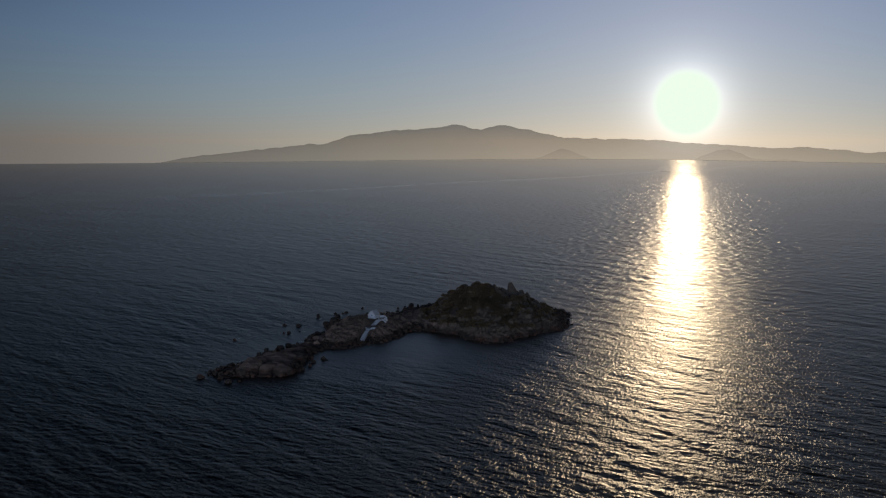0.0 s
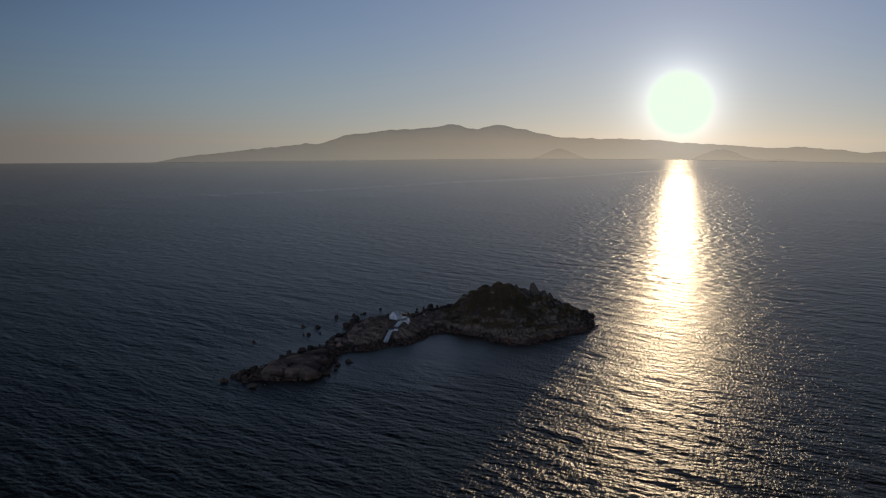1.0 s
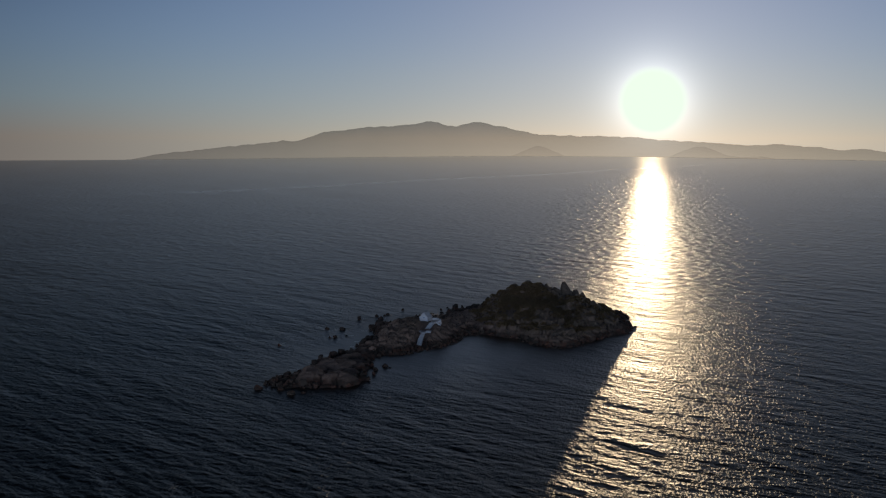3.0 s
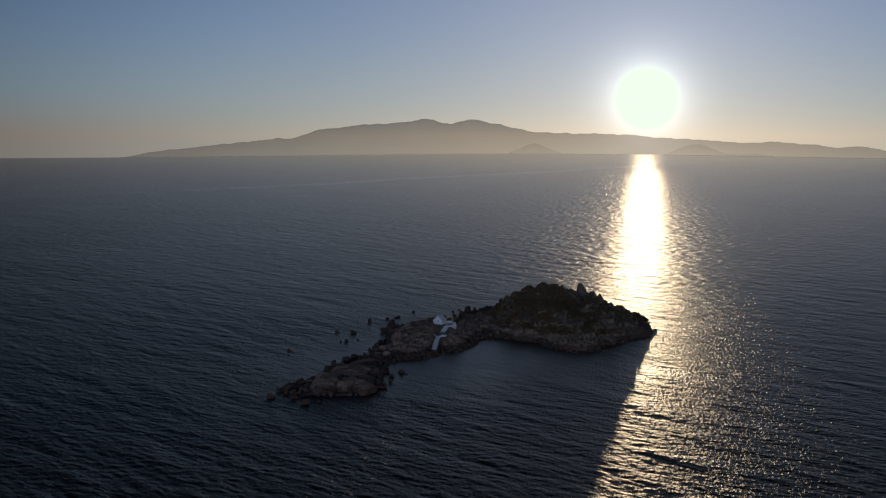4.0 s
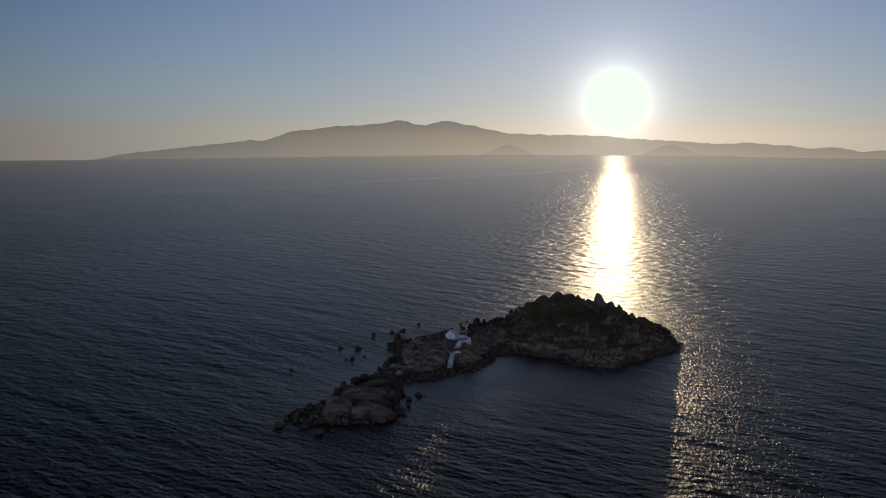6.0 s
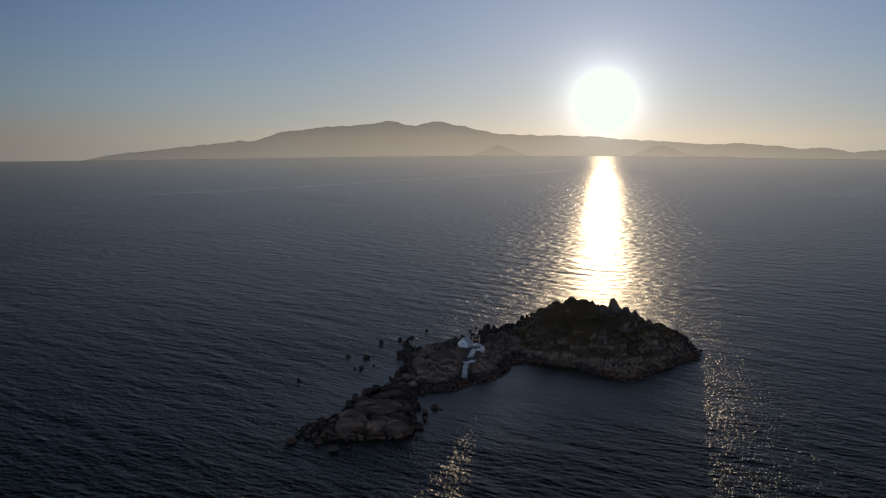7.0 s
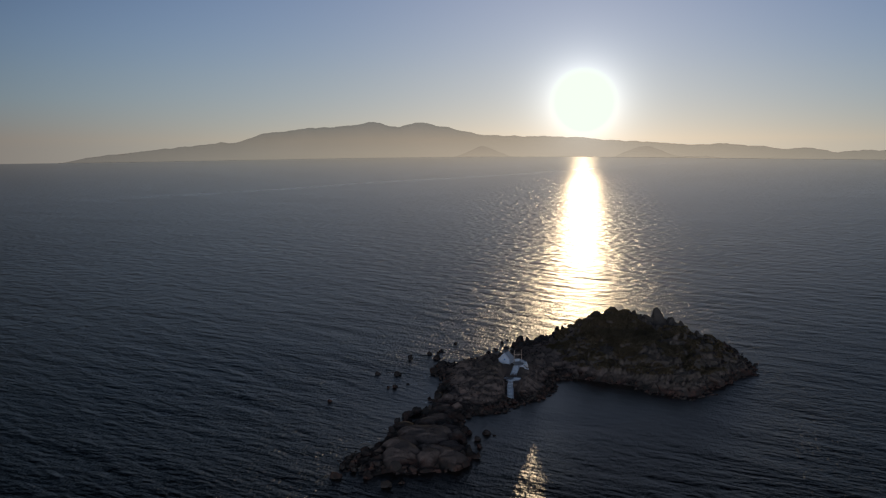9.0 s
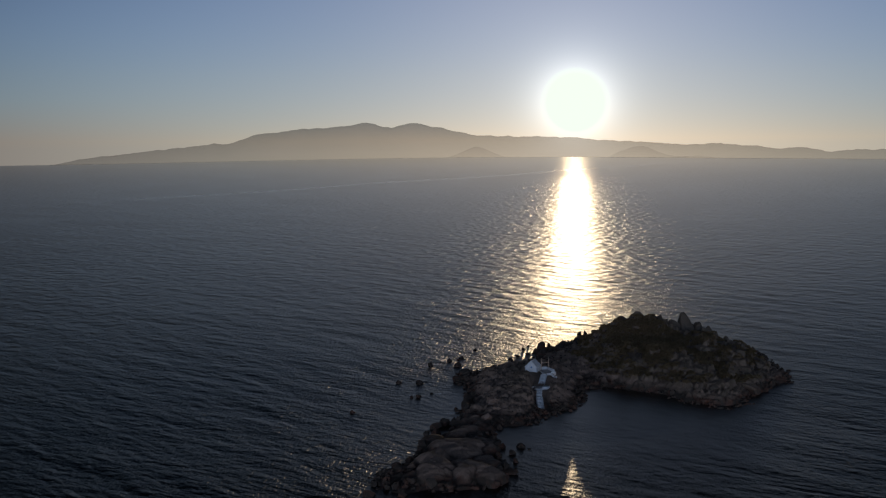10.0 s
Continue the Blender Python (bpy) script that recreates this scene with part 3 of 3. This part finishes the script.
def put_rock(me, x, y, z, size, r, name="boulder", parent=None, flat=0.75, lean=25):
    ob = new(name, me)
    ob.matrix_basis = Matrix.LocRotScale((x, y, z), Euler((radians(r.uniform(-lean, lean)), radians(r.uniform(-lean, lean)), r.random() * 6.28)),
                                         (size * r.uniform(0.85, 1.2), size * r.uniform(0.8, 1.1), size * flat * r.uniform(0.85, 1.2)))
    ob.parent = parent
    return ob


# worn blocks lying against the tail's domes: place and half-size
r = random.Random(3)
for x, y, size, flat in [(-59.6, 354, 1.9, 0.6), (-41.2, 358, 1.5, 0.8), (-38.0, 389.5, 1.6, 0.7), (-34.4, 401.0, 1.7, 0.7), (-41.0, 396.0, 1.5, 0.7)]:
    put_rock(r.choice(LARGE), x, y, ground(x, y) - size * 0.2, size, r, parent=islet, flat=flat, lean=8)
# dark wet blocks tumbled along the tail's seaward shore and its bay side
for x, y, size in [(-65.5, 346.5, 1.0), (-63.8, 342.5, 1.1), (-62.2, 351.5, 1.1), (-62.5, 356.5, 0.9), (-59.2, 360.5, 1.0), (-60.5, 343.5, 1.1), (-57.0, 365.0, 1.1), (-55.2, 370.0, 1.2), (-53.4, 376.0, 1.0),
                   (-57.5, 341.5, 1.2), (-54.0, 340.5, 1.2), (-50.4, 386.8, 1.5), (-47.4, 391.0, 1.6), (-45.6, 389.5, 1.3), (-41.0, 400.0, 1.3), (-39.6, 406.0, 1.8), (-38.4, 409.5, 1.4),
                   (-36.0, 437.5, 2.0), (-34.6, 441.5, 1.9), (-34.0, 446.5, 1.4), (-41.0, 360.5, 1.2), (-41.2, 355.5, 1.1), (-41.6, 350.0, 1.3), (-43.4, 346.2, 1.2), (-40.0, 366.0, 1.1), (-39.4, 373.5, 1.0), (-35.6, 384.0, 1.2)]:
    put_rock(DARK[int(abs(x * 3)) % len(DARK)], x, y, max(ground(x, y), -0.2) + size * 0.12, size, r, parent=islet, flat=0.9)
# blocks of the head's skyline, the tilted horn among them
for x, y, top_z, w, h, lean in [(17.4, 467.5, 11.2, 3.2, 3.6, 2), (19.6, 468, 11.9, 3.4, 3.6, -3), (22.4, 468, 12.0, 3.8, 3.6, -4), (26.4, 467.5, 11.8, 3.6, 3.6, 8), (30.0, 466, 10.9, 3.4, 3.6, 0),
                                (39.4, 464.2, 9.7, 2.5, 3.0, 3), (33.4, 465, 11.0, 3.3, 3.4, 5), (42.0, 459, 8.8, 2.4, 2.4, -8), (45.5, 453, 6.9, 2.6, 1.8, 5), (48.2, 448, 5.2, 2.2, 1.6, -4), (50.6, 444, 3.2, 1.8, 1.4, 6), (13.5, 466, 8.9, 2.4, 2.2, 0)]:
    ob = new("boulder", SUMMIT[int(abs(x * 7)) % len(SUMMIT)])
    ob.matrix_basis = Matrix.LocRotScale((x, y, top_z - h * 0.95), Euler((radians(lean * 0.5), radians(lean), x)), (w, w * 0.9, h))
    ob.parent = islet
for x, y, z, size in [(-1.5, 473, 1.6, 1.5), (1.5, 476, 1.6, 1.9), (4.5, 477, 1.8, 2.1), (7.5, 477.5, 1.9, 2.3), (11, 478, 1.6, 1.8), (14, 479, 2.6, 1.6), (-5.5, 471, 1.6, 1.6), (5.5, 484.5, 0.9, 1.5), (8.8, 486.0, 0.9, 1.3), (11.5, 484.5, 1.4, 1.5), (15.5, 483.5, 1.8, 1.4), (3.0, 481.5, 1.2, 1.2), (18.5, 480.5, 3.0, 1.5)]:
    put_rock(r.choice(DARK), x, y, max(z - size * 0.3, ground(x, y) - size * 0.15), size * 0.8, r, parent=islet, flat=0.95)
# a low reef of dark blocks trails off the head's outer end
for x, y, size in [(58.6, 470.5, 1.2), (57.2, 465.0, 1.4), (55.8, 459.0, 1.2), (54.6, 453.0, 1.3), (53.2, 447.0, 1.1), (52.0, 440.0, 1.2), (51.2, 433.5, 1.1), (55.2, 463.0, 1.0), (53.4, 456.5, 1.1), (59.2, 467.0, 0.8)]:
    put_rock(r.choice(DARK), x, y, max(ground(x, y), -0.2) + size * 0.1, size, r, parent=islet, flat=0.9)
# sharp broken blocks stand along the far shore, with water between them
for x, y, size, tall in [(-6.5, 476.0, 1.5, 1.6), (-3.8, 480.5, 2.1, 2.5), (-1.4, 478.0, 1.3, 1.6), (-0.6, 482.5, 1.2, 1.6), (2.2, 481.5, 1.3, 1.9), (4.4, 483.0, 1.5, 2.1), (6.2, 483.5, 1.1, 2.0), (8.0, 482.5, 1.3, 1.7),
                         (9.6, 484.5, 1.0, 1.8), (11.4, 483.0, 1.2, 1.6), (13.0, 480.0, 1.0, 1.7), (15.0, 482.0, 1.3, 1.7), (12.0, 474.5, 1.2, 1.6), (14.2, 476.0, 1.0, 1.8), (10.0, 477.0, 1.2, 1.7), (7.6, 476.5, 1.0, 1.5),
                         (-9.5, 474.0, 1.1, 0.9), (-13.0, 470.5, 1.0, 0.8), (-16.5, 466.0, 1.1, 1.0)]:
    ob = new("boulder", r.choice(JAGGED))
    ob.matrix_basis = Matrix.LocRotScale((x, y, max(0.0, ground(x, y)) + 0.22 * tall), Euler((radians(r.uniform(-20, 20)), radians(r.uniform(-20, 20)), r.random() * 6.28)), (size * 1.1, size * 0.95, tall * 0.82))
    ob.parent = islet


def finger(seed, w, d, h, lean):
    """A tall worn block with a rounded top, upright on one side and sloping on the other."""
    bm = bmesh.new()
    bmesh.ops.create_icosphere(bm, subdivisions=4, radius=1.0)
    shift = Vector((seed * 3.1, 7, 2))
    for v in bm.verts:
        u = (v.co.z + 1) / 2
        flat_x = math.copysign(abs(v.co.x) ** 0.45, v.co.x)
        flat_y = math.copysign(abs(v.co.y) ** 0.45, v.co.y)
        v.co = Vector((w * (flat_x * (1.2 - 0.84 * u ** 1.2) - lean * u), d * flat_y * (1.1 - 0.45 * u), h * v.co.z))
        p = Vector((v.co.x, v.co.y, v.co.z * 0.6))
        v.co += v.co.normalized() * (0.42 * noise.fractal(p * 0.6 + shift, 0.8, 2.0, 5))
    me = bpy.data.meshes.new("finger")
    bm.to_mesh(me)
    bm.free()
    me.materials.append(DEEP_SHADE_ROCK)
    me.shade_smooth()
    return me


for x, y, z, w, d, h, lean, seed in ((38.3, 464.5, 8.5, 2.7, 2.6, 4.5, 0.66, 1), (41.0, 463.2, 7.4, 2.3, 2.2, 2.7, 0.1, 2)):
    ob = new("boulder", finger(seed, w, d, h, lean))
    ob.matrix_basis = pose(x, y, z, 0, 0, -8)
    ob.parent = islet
# scattered blocks: mostly low on the head's slope, on its cliff foot and along the shore
made = 0
while made < 90:
    x, y = r.uniform(-2, 58), r.uniform(398, 476)
    z = ground(x, y)
    if z < 0.6 or (x < 22 and z > 1.6 and r.random() < 0.8) or (z > 4.5 and x < 36 and r.random() < 0.75) or (y > 455 and r.random() < 0.6):
        continue
    if math.hypot((x - 22) / 13, (y - 446) / 22) < 0.8 and r.random() < 0.85:
        continue
    size = r.uniform(0.7, 1.5) if r.random() < 0.6 else r.uniform(1.4, 2.5)
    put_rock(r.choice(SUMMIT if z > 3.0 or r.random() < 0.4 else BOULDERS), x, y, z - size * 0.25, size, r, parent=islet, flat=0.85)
    made += 1
while made < 150:
    x, y = r.uniform(-66, -4), r.uniform(338, 462)
    z = ground(x, y)
    if z < 0.3 or whalebacks(np.array([x]), np.array([y]))[0] > 0.3 or (abs(x + 17) < 6 and abs(y - 420) < 10) or abs((x + 22.4) - (y - 399.8) * 0.3) < 2.6 and 397 < y < 420:
        continue
    size = r.uniform(0.4, 0.9) if r.random() < 0.7 else r.uniform(0.9, 1.7)
    put_rock(r.choice(BOULDERS), x, y, z - size * 0.2, size, r, parent=islet, flat=0.7)
    made += 1

# stones of the waterline and the slopes, joined
bm_v, bm_f = [], []
small = []
for i in range(8):
    b = bmesh.new()
    me = rock_mesh(100 + i, ROCK, 1, 7, 0.6)
    b.from_mesh(me)
    small.append((np.array([v.co[:] for v in b.verts]), [[v.index for v in fa.verts] for fa in b.faces]))
    b.free()
    bpy.data.meshes.remove(me)
count = 0
while count < 2300:
    x, y = r.uniform(-72, 66), r.uniform(332, 492)
    z = ground(x, y)
    shore = -0.7 < z < 1.0
    if z < -0.7 or (not shore and r.random() < 0.72) or (abs(x + 17) < 5 and abs(y - 422) < 8) or abs((x + 22.4) - (y - 399.8) * 0.3) < 1.8 and 399 < y < 420:
        continue
    if x < -36 and (r.random() < 0.55 or whalebacks(np.array([x]), np.array([y]))[0] > 0.3):
        continue
    sv, sf = small[r.randrange(8)]
    size = r.uniform(0.35, 1.1) if shore else r.uniform(0.2, 0.6)
    m = np.array(Euler((r.random() * 6, r.random() * 6, r.random() * 6)).to_matrix())
    base = len(bm_v)
    bm_v.extend((sv * np.array([size, size * r.uniform(0.7, 1.1), size * 0.75])) @ m.T + np.array([x, y, z + size * 0.15]))
    bm_f.extend([[base + q for q in fa] for fa in sf])
    count += 1
stones = tagged(new("shore_stones", mesh_from("shore_stones", bm_v, bm_f, SHORE, False)), "wet dark stones along the waterline", kind="stuff")
stones.parent = islet

# rocks standing in the water beside the islet: place and half-size
for x, y, size in [(-68.8, 339, 1.5), (-63.2, 338, 1.6), (-60.4, 331.5, 1.5), (-57, 333, 0.9), (-67.7, 406, 1.0), (-52.8, 438.6, 1.1), (-51.6, 419.6, 0.8), (-49.7, 420.2, 1.1),
                   (-47.1, 436.9, 1.3), (-46.1, 423.2, 0.8), (-41.2, 460, 1.5), (-34.6, 467, 1.4), (-33.2, 458.5, 1.8), (-30.1, 471, 1.2), (-31.8, 468.5, 1.0), (-24, 483, 1.0),
                   (-6.1, 488, 0.9), (-34.8, 367.8, 1.2), (-37.4, 362.7, 1.2), (-38.1, 356.4, 0.9), (-33.2, 365.8, 0.5), (-50.8, 381.5, 2.0), (-47.5, 390, 2.2), (-42.6, 405, 1.0),
                   (-9, 482, 0.9), (-4.1, 479.5, 2.3), (4.5, 485.5, 1.7), (8.5, 489, 1.9), (-4.5, 474, 1.9), (1.8, 479, 1.6), (5, 480.5, 1.9), (8.5, 480, 1.7), (48.2, 423.0, 1.6), (50.6, 428, 1.6), (39.5, 411, 1.1), (46, 420, 1.2), (52.0, 434, 1.7)]:
    ob = put_rock(r.choice(DARK), x, y, -0.02, size * 0.78, r, "sea_rock", flat=0.85)
    tagged(ob, "dark wet granite rock standing in the sea" if size > 1.2 else "small dark rock awash beside the islet", "rock", "rocks in the water")

# ---- scrub on the head ----
sv, sf = [], []


def cushion(x, y, z, w, h, leaves):
    for _ in range(leaves):
        a, e = r.random() * 6.283, math.asin(r.random())
        q = r.uniform(0.75, 1.08)
        c = Vector((x + w * q * math.cos(a) * math.cos(e), y + w * q * math.sin(a) * math.cos(e), z + h * q * math.sin(e)))
        s = r.uniform(0.07, 0.17)
        d1 = Vector((r.gauss(0, 1), r.gauss(0, 1), r.gauss(0, 1))).normalized() * s * 1.6
        d2 = Vector((r.gauss(0, 1), r.gauss(0, 1), r.gauss(0, 1))).normalized() * s
        base = len(sv)
        sv.extend([c - d1, c + d2, c + d1, c - d2])
        sf.append((base, base + 1, base + 2, base + 3))


grown = 0
while grown < 4400:
    x, y = r.uniform(0, 54), r.uniform(408, 484)
    z = ground(x, y)
    thick = noise.noise(Vector((x * 0.11, y * 0.11, 4.0)))
    heart = 1 - math.hypot((x - 22) / 13, (y - 446) / 22)  # thickest in the hollow below the summit
    if z < 2.6 or thick < -0.10 - 0.9 * max(heart, 0) or (heart < 0 and r.random() < 0.74):
        continue
    w = r.uniform(0.4, 1.2)
    cushion(x, y, z - 0.05, w, w * r.uniform(0.5, 0.8), int(110 * w * w) + 40)
    grown += 1
tagged(new("scrub", mesh_from("scrub", sv, sf, SCRUB, False)), "low dark green and brown scrub on the slope", "scrub", kind="stuff")


# ---- the chapel, its terrace and steps ----
def chapel(at, turn):
    top = tagged(new("chapel"), "small whitewashed chapel with a pitched roof on the islet", "chapel")
    top.matrix_basis = pose(*at, 0, 0, turn)
    w, d, h, ridge, th = 3.3, 3.2, 1.15, 2.75, 0.35
    for side in (-1, 1):
        bm = bmesh.new()
        box(bm, (side * (w - th) / 2, 0, h / 2 - 0.3), (th, d, h + 0.6), bevel=0.05)
        part("wall", bm, WHITE, top)
    for side in (-1, 1):
        bm = bmesh.new()
        y0, y1 = sorted((side * d / 2, side * (d / 2 - th)))
        hole = side > 0
        rim = [(-w / 2, -0.6), (w / 2, -0.6), (w / 2, h), (0, ridge), (-w / 2, h)]
        if hole:  # gable with a doorway
            rim = [(-w / 2, -0.6), (-0.45, -0.6), (-0.45, 1.75), (0.45, 1.75), (0.45, -0.6), (w / 2, -0.6), (w / 2, h), (0, ridge), (-w / 2, h)]
        front = [bm.verts.new((x, y0, z)) for x, z in rim]
        back = [bm.verts.new((x, y1, z)) for x, z in rim]
        bm.faces.new(front)
        bm.faces.new(back[::-1])
        for k in range(len(rim)):
            bm.faces.new((front[k - 1], back[k - 1], back[k], front[k]))
        bmesh.ops.recalc_face_normals(bm, faces=bm.faces)
        wall = part("gable", bm, WHITE, top)
    for side in (-1, 1):
        bm = bmesh.new()
        slope = math.atan2(ridge - h, w / 2)
        long = math.hypot(w / 2, ridge - h) + 0.22
        m = Matrix.Translation((side * (w / 4 + 0.04), 0, (h + ridge) / 2 + 0.06)) @ Matrix.Rotation(side * slope, 4, "Y") @ Matrix.Diagonal((long, d + 0.24, 0.16, 1))
        bmesh.ops.create_cube(bm, size=1.0, matrix=m)
        bmesh.ops.bevel(bm, geom=list(bm.edges), offset=0.03, segments=2, affect="EDGES")
        part("roof_slope", bm, WHITE, top)
    bm = bmesh.new()
    box(bm, (0, d / 2 - 0.2, 0.86), (0.88, 0.07, 1.76), bevel=0.01)
    part("door", bm, BLUE, top, "blue wooden door")
    bm = bmesh.new()
    bmesh.ops.create_cone(bm, cap_ends=True, segments=16, radius1=0.24, radius2=0.24, depth=0.08, matrix=Matrix.Translation((0.1, -d / 2 - 0.01, 1.15)) @ Matrix.Rotation(radians(90), 4, "X"))
    part("window", bm, BLUE, top, "small dark blue round window")
    return top


chapel((-18.75, 425.4, 4.75), -32)

terrace = tagged(new("terrace"), "pale stone terrace with low whitewashed walls beside the chapel", "terrace")
terrace.matrix_basis = pose(-15.6, 423.2, 4.55, 0, 0, 10)
bm = bmesh.new()
box(bm, (0, 0, 0), (3.0, 5.4, 0.7), bevel=0.06)
part("paving", bm, TAN, terrace, "worn pale stone paving")
for c, size in (((1.35, 0.4, 0.65), (0.3, 4.4, 0.7)), ((0, 2.55, 0.7), (2.4, 0.3, 0.8)), ((0.75, -2.55, 0.5), (1.2, 0.3, 0.4))):
    bm = bmesh.new()
    box(bm, c, size, bevel=0.05)
    part("parapet", bm, WHITE, terrace)

pergola = tagged(new("pergola"), "bare timber posts with a cross beam on the terrace", "pergola")
pergola.matrix_basis = pose(-15.7, 425.0, 4.9, 0, 0, 10)
for x in (-1.0, 1.1):
    bm = bmesh.new()
    bmesh.ops.create_cone(bm, cap_ends=True, segments=10, radius1=0.09, radius2=0.07, depth=3.3, matrix=Matrix.Translation((x, 0, 1.6)))
    part("post", bm, WOOD, pergola)
bm = bmesh.new()
box(bm, (0.05, 0, 2.0), (2.3, 0.10, 0.14), bevel=0.01)
part("beam", bm, WOOD, pergola)


def flight(a, b, width, risers, mat, label, walls=True, flare=0.0):
    """A flight of solid steps from the low end a to the high end b."""
    top = tagged(new("stairs"), label, "stairs", "flights of steps")
    a, b = Vector(a), Vector(b)
    run = (b - a).to_2d()
    turn = math.degrees(math.atan2(run.y, run.x)) - 90
    top.matrix_basis = pose(*a, 0, 0, turn)
    going, rise = run.length / risers, (b.z - a.z) / risers
    bm = bmesh.new()
    box(bm, (0, going / 2 + 0.02, 0), (width, going + 0.04, 1.0), bevel=0.04)
    first = part("step", bm, mat, top)
    for k in range(risers):
        ob = first if k == 0 else new("step", first.data)
        ob.parent = top
        ob.location = (r.uniform(-0.05, 0.05), going * k, rise * (k + 1) - 0.5)
        ob.scale.x = 1 + r.uniform(-0.05, 0.05) + flare * (1 - k / risers) ** 2
    for side in (-1, 1) if walls else ():
        bm = bmesh.new()
        m = Matrix.Translation((side * (width / 2 + 0.1), run.length / 2, (b.z - a.z) / 2 - 0.1))
        box(bm, (0, 0, 0), (0.22, (b - a).length * r.uniform(0.8, 1.0), r.uniform(0.5, 0.66)), bevel=0.05)
        bmesh.ops.transform(bm, matrix=m @ Matrix.Rotation(math.atan2(b.z - a.z, run.length), 4, "X"), verts=bm.verts)
        part("side_wall", bm, WHITE, top)
    return top


flight((-22.8, 399.2, 0.5), (-21.7, 405.4, 1.95), 1.25, 8, WHITE, "whitewashed steps climbing the rock from the water", flare=0.35)
flight((-21.7, 405.5, 1.95), (-20.5, 410.9, 3.05), 1.4, 6, WHITE, "whitewashed steps with grey worn patches below the landing", walls=False)
flight((-19.2, 414.2, 3.15), (-16.9, 420.5, 4.85), 1.3, 10, WHITE, "worn whitewashed steps rising to the chapel terrace")
landing = tagged(new("landing"), "pale stone landing with a white bench between two flights", "landing")
landing.matrix_basis = pose(-19.9, 412.5, 2.75, 0, 0, -15)
bm = bmesh.new()
box(bm, (-0.2, 0, 0), (2.2, 3.6, 0.8), bevel=0.05)
part("paving", bm, WORN, landing, "worn whitewashed paving")
bm = bmesh.new()
box(bm, (1.6, -0.7, 0.32), (2.0, 1.5, 0.75), bevel=0.08)
part("bench", bm, WHITE, landing)
bm = bmesh.new()
box(bm, (-1.55, 0.9, 0.15), (0.5, 2.4, 0.6), turn=-14, bevel=0.07)
part("kerb", bm, WORN, landing)

wall = tagged(new("garden_wall"), "low curved whitewashed wall below the terrace", "wall")
bm = bmesh.new()
for k in range(9):  # short blocks set round a quarter bend
    a = radians(95 - 11 * k)
    x, y = -16.0 + 1.7 * math.cos(a), 418.0 + 2.2 * math.sin(a)
    box(bm, (x, y, max(ground(x, y), 2.5) + 0.15), (0.66, 0.3, 0.85), turn=math.degrees(a) - 90, bevel=0.05)
part("coping", bm, WORN, wall)
# ---- white flecks for foam and painted sun glints: beside which place, how long ----
fv, ff = [], []
for x, y, long in [(-48.6, 436.6, 2.4), (-50.5, 420.9, 1.6), (-39.8, 460.2, 1.8), (-32, 459.6, 2.2), (-66.8, 407, 1.2), (-44.4, 421.2, 1.5), (-33.2, 430, 2.5), (-56.5, 362.5, 2.4), (-62.5, 355.5, 2.2), (-64.5, 350.0, 2.0), (-60.8, 363.0, 1.6), (-55.6, 373.5, 1.5), (-44.2, 399.5, 1.6), (-42.4, 409.5, 1.6), (-39.8, 431.0, 1.6)]:
    for k in range(26):
        u = r.gauss(0, 0.45) * long
        c = Vector((x + u, y + 0.8 + r.gauss(0, 0.35) + 0.25 * u, 0.32))
        w = r.uniform(0.05, 0.16)
        base = len(fv)
        a0 = r.random() * 6.28
        fv.extend([c + Vector((w * r.uniform(1.2, 2.4) * math.cos(a0 + q * 1.047), w * math.sin(a0 + q * 1.047), 0.02 * r.random())) for q in range(6)])
        ff.append(tuple(base + q for q in range(6)))
FLECKS, t, b = material("foam_and_glints", (0.75, 0.76, 0.74), 0.5)
t.links.new(blend(t, grain(t, place_of(t), 0.2, 3), (0.82, 0.82, 0.80), (0.55, 0.58, 0.56)), b.inputs["Base Color"])
tagged(new("foam", mesh_from("foam", fv, ff, FLECKS, False)), "thin white flecks of foam and painted sun glints beside the rocks", "foam", kind="stuff")
